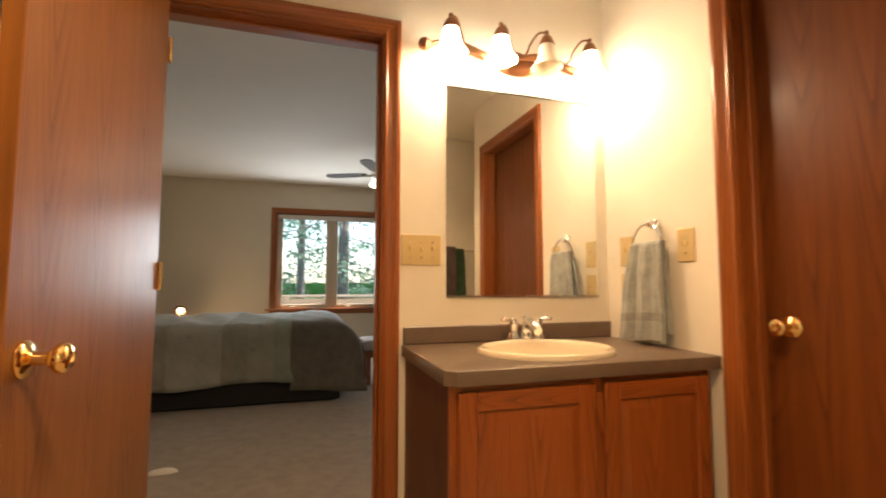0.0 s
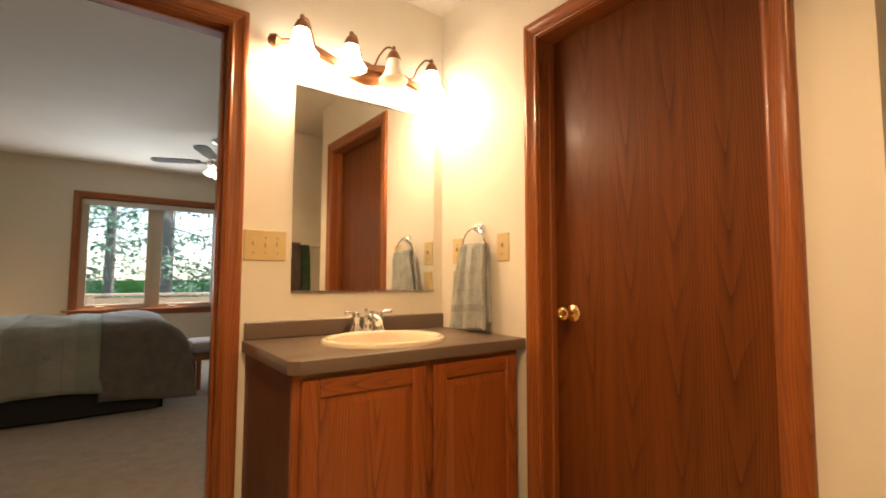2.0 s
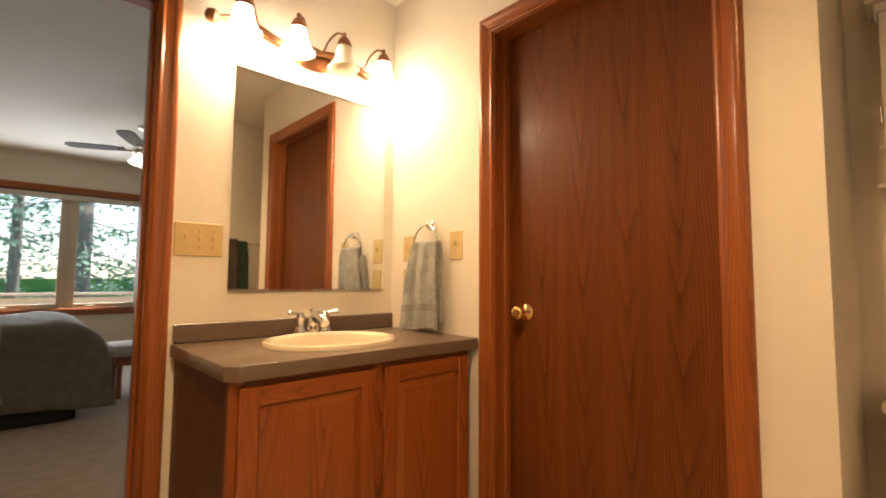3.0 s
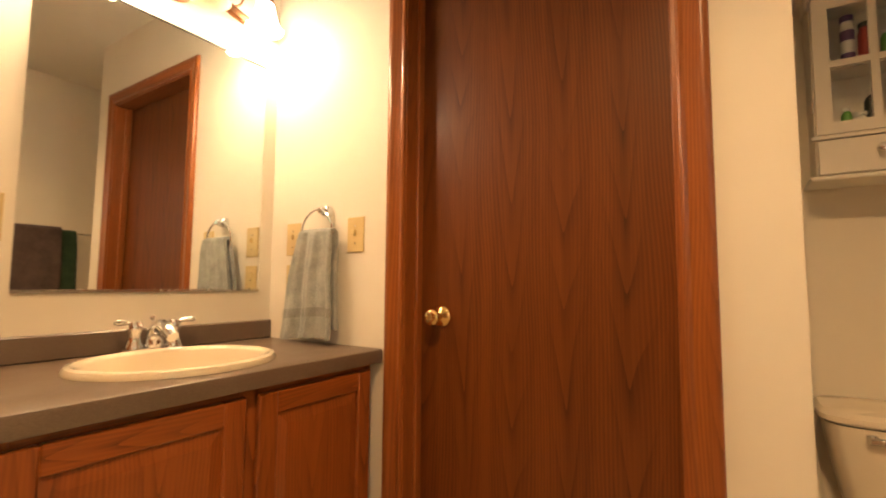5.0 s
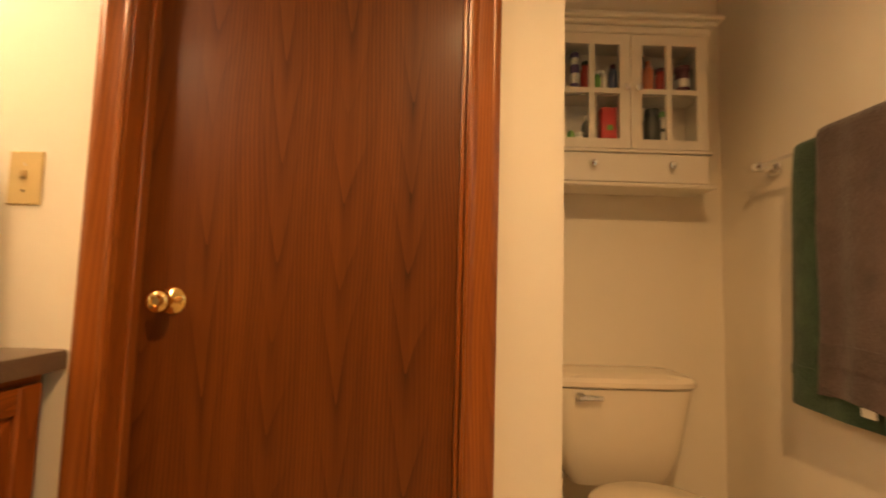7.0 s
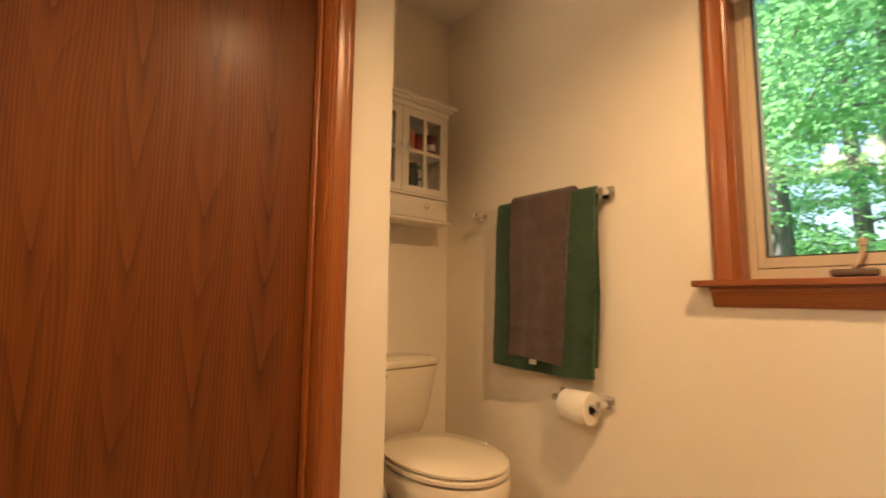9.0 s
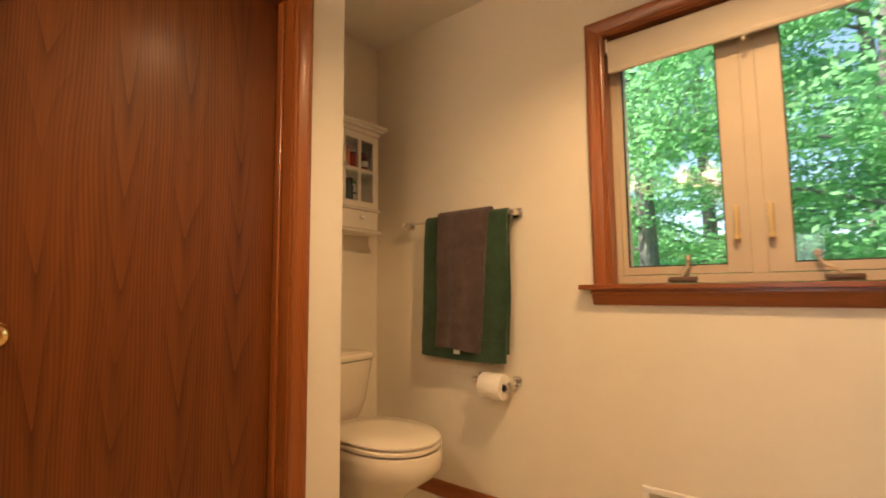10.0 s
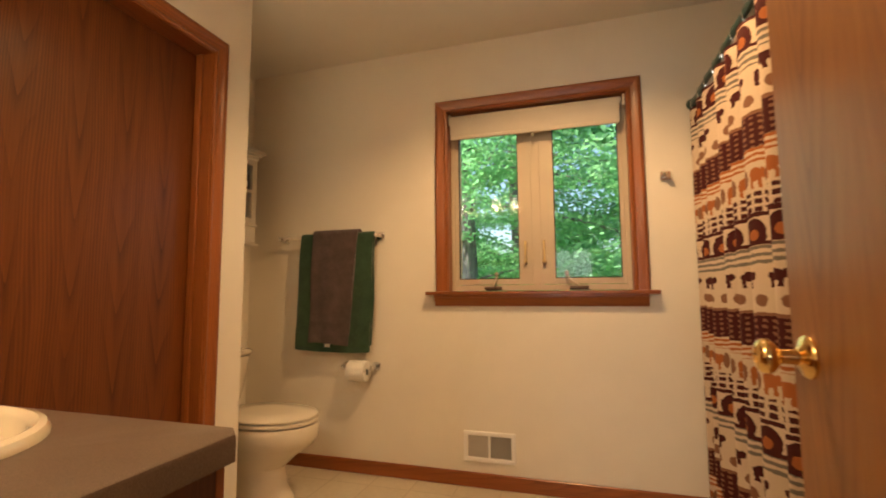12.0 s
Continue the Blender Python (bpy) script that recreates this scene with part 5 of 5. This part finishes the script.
for k in range(3):
    a = radians(200 + 120 * k)
    bm = bmesh.new()
    lathe(bm, [(0.018, 0.0), (0.028, -0.03), (0.045, -0.07), (0.042, -0.072), (0.0, -0.06)], pose(FANX + 0.07 * math.cos(a), FANY + 0.07 * math.sin(a), CEIL - 0.30, 25 * math.sin(a), -25 * math.cos(a), 0), 16)
    part("lamp_shade", bm, frosted("fan_glow", 3.0), fan, "lit frosted glass shade", True)

bw = thing("window_2", (0.59, FAR, BZ0), "wide bedroom casement window with a raised white blind", "window", kind="structure")
part("liner", boxes((BX0 - 0.001, BX0 + 0.012, FAR - 0.003, FAR + 0.16, BZ0, BZ1), (BX1 - 0.012, BX1 + 0.001, FAR - 0.003, FAR + 0.16, BZ0, BZ1), (BX0 + 0.012, BX1 - 0.012, FAR - 0.003, FAR + 0.16, BZ1 - 0.012, BZ1 + 0.001)), oak_z, bw)
bm_ = 0.5915
for x0, x1 in ((BX0 + 0.012, bm_ - 0.015), (bm_ + 0.015, BX1 - 0.012)):
    s = part("sash", boxes((x0, x0 + 0.075, FAR + 0.06, FAR + 0.12, BZ0 + 0.012, BZ1 - 0.012), (x1 - 0.060, x1, FAR + 0.06, FAR + 0.12, BZ0 + 0.012, BZ1 - 0.012), (x0 + 0.075, x1 - 0.060, FAR + 0.06, FAR + 0.12, BZ0 + 0.012, BZ0 + 0.055), (x0 + 0.075, x1 - 0.060, FAR + 0.06, FAR + 0.12, BZ1 - 0.06, BZ1 - 0.012), bevel=0.003), tan_vinyl, bw)
    pn = part("pane", boxes((x0 + 0.07, x1 - 0.055, FAR + 0.085, FAR + 0.090, BZ0 + 0.05, BZ1 - 0.055)), glass, s)
    pn.visible_shadow = False
    bm = box(bmesh.new(), x0 + 0.17, x0 + 0.26, FAR + 0.035, FAR + 0.060, BZ0 + 0.014, BZ0 + 0.034, 0.006)
    part("crank", bm, tan_vinyl, s, "", True)
part("window_mullion", boxes((bm_ - 0.015, bm_ + 0.015, FAR + 0.055, FAR + 0.12, BZ0 + 0.012, BZ1 - 0.012)), tan_vinyl, bw)
setting("bedroom_window_sill", boxes((BX0 - 0.12, BX1 + 0.12, FAR - 0.05, FAR - 0.0005, BZ0 - 0.022, BZ0), (BX0 + 0.001, BX1 - 0.001, FAR - 0.0005, FAR + 0.06, BZ0 - 0.022, BZ0 + 0.011), (BX0 - 0.07, BX1 + 0.07, FAR - 0.018, FAR - 0.0005, BZ0 - 0.075, BZ0 - 0.022), bevel=0.003), oak_x, "dark oak bedroom window stool and apron", "window sill")
bb = thing("roller_blind", (0.59, FAR + 0.03, 1.92), "white roller blind drawn up at the bedroom window", "blind")
bm = bmesh.new()
tube(bm, [(BX0 + 0.02, FAR + 0.035, 1.972), (BX1 - 0.02, FAR + 0.035, 1.972)], 0.026, 16)
part("roll", bm, blind_cloth, bb, "", True)
part("bottom_bar", box(bmesh.new(), BX0 + 0.02, BX1 - 0.02, FAR + 0.006, FAR + 0.014, 1.925, 1.990, 0.003), blind_cloth, bb)
paper_bit = thing("paper_scrap", (-0.535, 2.96, 0.004), "crumpled white paper scrap on the carpet", "paper")
bm = bmesh.new()
skin(bm, [oval(-0.535, 2.96, 0.075, 0.03, 0.005, 14), oval(-0.537, 2.96, 0.06, 0.028, 0.020, 14), oval(-0.525, 2.965, 0.02, 0.01, 0.028, 14)], True, True, True)
part("sheet", bm, paper, paper_bit)

# ---- outside ----
g = Nodes("forest_ground", 0.95)
v = g.coords(shift=False)
g.color(g.ramp(g.noise(v, 0.8, 6.0, 0.7), [(0.3, (0.035, 0.05, 0.015)), (0.6, (0.07, 0.09, 0.03)), (0.75, (0.14, 0.11, 0.06))]))
g.bump(g.noise(v, 6.0, 4.0), 0.6, 0.05)
GZ = -0.9
bm = bmesh.new()
bmesh.ops.create_grid(bm, x_segments=24, y_segments=24, size=900)
bmesh.ops.translate(bm, verts=bm.verts, vec=(0, 0, GZ))
setting("ground", bm, g.mat, "leafy forest ground", "ground")


def leaf_mat(name, a, b, glow):
    g = Nodes(name, 0.55)
    geo = g.n("ShaderNodeNewGeometry")
    col = g.ramp(geo.outputs["Random Per Island"], [(0.0, a), (1.0, b)])
    g.color(col)
    tr = g.n("ShaderNodeBsdfTranslucent")
    g.put(tr.inputs["Color"], g.mix(0.5, col, glow))
    mx = g.n("ShaderNodeMixShader")
    mx.inputs[0].default_value = 0.6
    out = [n for n in g.t.nodes if n.type == "OUTPUT_MATERIAL"][0]
    g.t.links.new(g.b.outputs[0], mx.inputs[1])
    g.t.links.new(tr.outputs[0], mx.inputs[2])
    g.t.links.new(mx.outputs[0], out.inputs["Surface"])
    return g.mat


leaf_green = leaf_mat("broad_leaves", (0.07, 0.25, 0.11), (0.26, 0.52, 0.19), (0.50, 0.98, 0.46))
leaf_blue = leaf_mat("conifer_needles", (0.07, 0.14, 0.11), (0.15, 0.25, 0.17), (0.30, 0.46, 0.34))
g = Nodes("bark", 0.9)
v = g.coords((14, 14, 2.5))
g.color(g.ramp(g.noise(v, 1.5, 5.0, 0.7), [(0.3, (0.11, 0.095, 0.085)), (0.7, (0.34, 0.30, 0.27))]))
g.bump(g.noise(v, 2.0, 4.0), 0.9, 0.02)
bark = g.mat


def leaves(name, centres, size, flat, mat, parent, seed):
    """Many small bent leaf blades round the given centres."""
    rng = np.random.default_rng(seed)
    n = len(centres)
    d = rng.normal(size=(n, 3)) * np.array([1, 1, flat])
    d /= np.linalg.norm(d, axis=1)[:, None]
    e = np.cross(d, rng.normal(size=(n, 3)))
    e /= np.linalg.norm(e, axis=1)[:, None]
    s = size * rng.uniform(0.6, 1.3, size=(n, 1))
    pts = np.stack([centres - d * s, centres + e * s * 0.5, centres + d * s, centres - e * s * 0.5], axis=1).reshape(-1, 3)
    me = bpy.data.meshes.new(name)
    me.from_pydata(pts.tolist(), [], [(4 * k, 4 * k + 1, 4 * k + 2, 4 * k + 3) for k in range(n)])
    me.materials.append(mat)
    ob = new(name, me)
    ob.parent = parent
    ob.matrix_parent_inverse = parent.matrix_basis.inverted()
    return ob


def broad_tree(x, y, h, seed, count, low=0.25, spread=1.0, size=0.075):
    rnd = random.Random(seed)
    rng = np.random.default_rng(seed)
    t = thing("tree", (x, y, GZ), "tall broadleaf tree with layered sprays of green leaves", "tree", "trees outside the bathroom window")
    bm = bmesh.new()
    lean = rnd.uniform(-0.04, 0.04)
    trunk = [Vector((x + lean * h * k / 8 + 0.05 * math.sin(k * 1.3 + seed), y + 0.05 * math.cos(k + seed), GZ - 0.2 + h * k / 8)) for k in range(9)]
    r0 = 0.020 * h ** 0.9
    tube(bm, trunk, r0, 10, [1.25 - 1.05 * k / 8 for k in range(9)])
    cent = []
    for k in range(22):
        f = low + (0.97 - low) * k / 21
        p = trunk[min(7, int(f * 8))].lerp(trunk[min(8, int(f * 8) + 1)], f * 8 % 1)
        a = rnd.uniform(0, 6.28)
        ln = spread * (0.9 + 2.0 * (1 - abs(f - 0.45))) * rnd.uniform(0.6, 1.1)
        line = [p + Vector((math.cos(a), math.sin(a), 0)) * ln * q + Vector((0, 0, ln * (0.28 * q - 0.12 * q * q))) for q in (0, 0.3, 0.6, 1.0)]
        tube(bm, line, r0 * 0.22, 6, [1, 0.7, 0.4, 0.15])
        m = count // 22
        q = rng.uniform(0.15, 1.1, size=m)
        at = np.array([list(line[0].lerp(line[-1], min(1.1, w))) for w in q])
        cent.append(at + rng.normal(size=(m, 3)) * np.array([0.32, 0.32, 0.10]) * (0.6 + 0.5 * q[:, None]))
    part("trunk", bm, bark, t, "", True)
    leaves("crown", np.concatenate(cent), size, 0.35, leaf_green, t, seed + 1)


for k, (x, y, h, n, low, sp) in enumerate(((1.9, -6.0, 9.0, 9000, 0.18, 0.9), (-0.6, -5.2, 8.0, 12000, 0.12, 1.1), (-2.2, -6.6, 9.0, 11000, 0.10, 1.2), (0.9, -8.5, 10.0, 9000, 0.15, 1.2), (3.6, -8.5, 11.0, 9000, 0.2, 1.2), (-1.0, -10.5, 12.0, 11000, 0.08, 1.5), (5.2, -13.0, 13.0, 10000, 0.15, 1.7), (2.2, -14.0, 13.0, 11000, 0.1, 1.7), (-3.8, -13.0, 13.0, 9000, 0.1, 1.8), (7.5, -11.0, 12.0, 8000, 0.12, 1.6))):
    broad_tree(x, y, h, 20 + k, int(n * 2.7), low, sp, 0.033 + 0.0018 * abs(y))


def bush(x, y, w, h, n, seed):
    rng = np.random.default_rng(seed)
    t = thing("bush", (x, y, GZ), "low leafy undergrowth bush", "bush", "bushes outside the bathroom window")
    bm = bmesh.new()
    for k in range(7):
        a = k * 0.9 + seed
        tube(bm, [(x, y, GZ - 0.05), (x + 0.25 * w * math.cos(a), y + 0.25 * w * math.sin(a), GZ + 0.5 * h), (x + 0.5 * w * math.cos(a), y + 0.5 * w * math.sin(a), GZ + 0.9 * h)], 0.012, 6, [1, 0.7, 0.3])
    part("stems", bm, bark, t, "", True)
    c = rng.normal(size=(n, 3)) * np.array([0.36 * w, 0.36 * w, 0.26 * h]) + np.array([x, y, GZ + 0.6 * h])
    c[:, 2] = np.maximum(c[:, 2], GZ + 0.05)
    leaves("foliage", c, 0.06, 0.4, leaf_green, t, seed)


for k, (x, y, w, h) in enumerate(((-1.4, -7.5, 2.4, 1.6), (0.25, -7.4, 1.7, 3.2), (4.4, -9.8, 2.6, 1.5), (0.2, -11.5, 3.0, 1.7), (3.0, -12.0, 3.2, 1.6), (-3.5, -9.5, 3.0, 1.8), (6.2, -14.5, 3.5, 2.0))):
    bush(x, y, w, h, 3500, 60 + k)


def conifer(x, y, h, seed, n):
    rnd = random.Random(seed)
    rng = np.random.default_rng(seed)
    t = thing("conifer", (x, y, GZ), "tall dark conifer with drooping branches", "tree", "conifers beyond the deck")
    bm = bmesh.new()
    tube(bm, [(x, y, GZ - 0.2), (x + 0.05, y, GZ + h * 0.5), (x, y, GZ + h)], 0.16, 10, [1.1, 0.7, 0.1])
    cent = []
    nb = 46
    for k in range(nb):
        f = 0.12 + 0.86 * k / nb
        a = rnd.uniform(0, 6.28)
        ln = (1 - f) * 2.3 + 0.35
        p = Vector((x, y, GZ + h * f))
        tip = p + Vector((math.cos(a) * ln, math.sin(a) * ln, -0.30 * ln))
        tube(bm, [p, p.lerp(tip, 0.5) + Vector((0, 0, 0.08)), tip], 0.022, 5, [1, 0.6, 0.2])
        m = n // nb
        q = rng.uniform(0.15, 1.05, size=(m, 1))
        at = np.array(p)[None] * (1 - q) + np.array(tip)[None] * q
        cent.append(at + rng.normal(size=(m, 3)) * np.array([0.20, 0.20, 0.07]) * (0.5 + q) - np.array([[0, 0, 0.06]]) * q)
    part("trunk", bm, bark, t, "", True)
    leaves("crown", np.concatenate(cent), 0.075, 0.5, leaf_blue, t, seed)


for k, (x, y, h) in enumerate(((-1.2, 14.0, 10.0), (1.3, 13.0, 12.0), (3.4, 16.5, 13.0), (0.2, 18.5, 13.0), (-3.4, 17.0, 12.0), (5.6, 14.5, 11.0))):
    conifer(x, y, h, 90 + k, 3400)

deck_wood = oak("weathered_deck", 0, (0.52, 0.44, 0.36), (0.32, 0.26, 0.20), rough=0.8, coat=0.0)
rail = thing("deck_railing", (0.8, 8.82, -0.15), "pale weathered wooden deck railing", "railing")
part("top_rail", box(bmesh.new(), -4.0, 6.0, 8.75, 8.89, 0.775, 0.815, 0.004), deck_wood, rail)
part("lower_rail", box(bmesh.new(), -4.0, 6.0, 8.80, 8.84, 0.60, 0.745, 0.004), deck_wood, rail)
part("bottom_rail", box(bmesh.new(), -4.0, 6.0, 8.80, 8.84, -0.05, 0.04, 0.004), deck_wood, rail)
for k in range(6):
    part("post", box(bmesh.new(), -3.9 + 1.9 * k, -3.81 + 1.9 * k, 8.775, 8.865, -0.15, 0.775, 0.004), deck_wood, rail)
bal = None
for k in range(72):
    x = -3.75 + 0.135 * k
    if bal is None:
        bal = part("baluster", box(bmesh.new(), x, x + 0.035, 8.804, 8.836, 0.04, 0.60), deck_wood, rail)
        first = x
    else:
        ob = new("baluster", bal.data)
        ob.parent, ob.matrix_parent_inverse = rail, rail.matrix_basis.inverted()
        ob.location.x = x - first
setting("deck", boxes((-4.0, 6.0, FAR + 0.16, 8.9, -0.25, -0.15)), deck_wood, "weathered wooden deck outside the bedroom", "deck")

g = Nodes("far_woods", 1.0, 0.0, 0.0)
v = g.coords((1, 1, 1), False)
n1 = g.noise(v, 0.55, 8.0, 0.75)
g.color(g.ramp(n1, [(0.32, (0.04, 0.10, 0.03)), (0.52, (0.10, 0.24, 0.06)), (0.68, (0.20, 0.40, 0.10))]))
bm = bmesh.new()
rnd = random.Random(5)
rings = [[], []]
for k in range(180):
    a = 2 * math.pi * k / 180
    rings[0].append(Vector((62 * math.cos(a), 62 * math.sin(a), GZ - 0.5)))
    rings[1].append(Vector((62 * math.cos(a), 62 * math.sin(a), (9 + rnd.uniform(-2, 2.5) + 2 * math.sin(5 * a)) * (1.0 if math.sin(a) < 0.2 else 0.10))))
skin(bm, rings, True)
setting("backdrop", bm, g.mat, "distant line of woods", "woods")
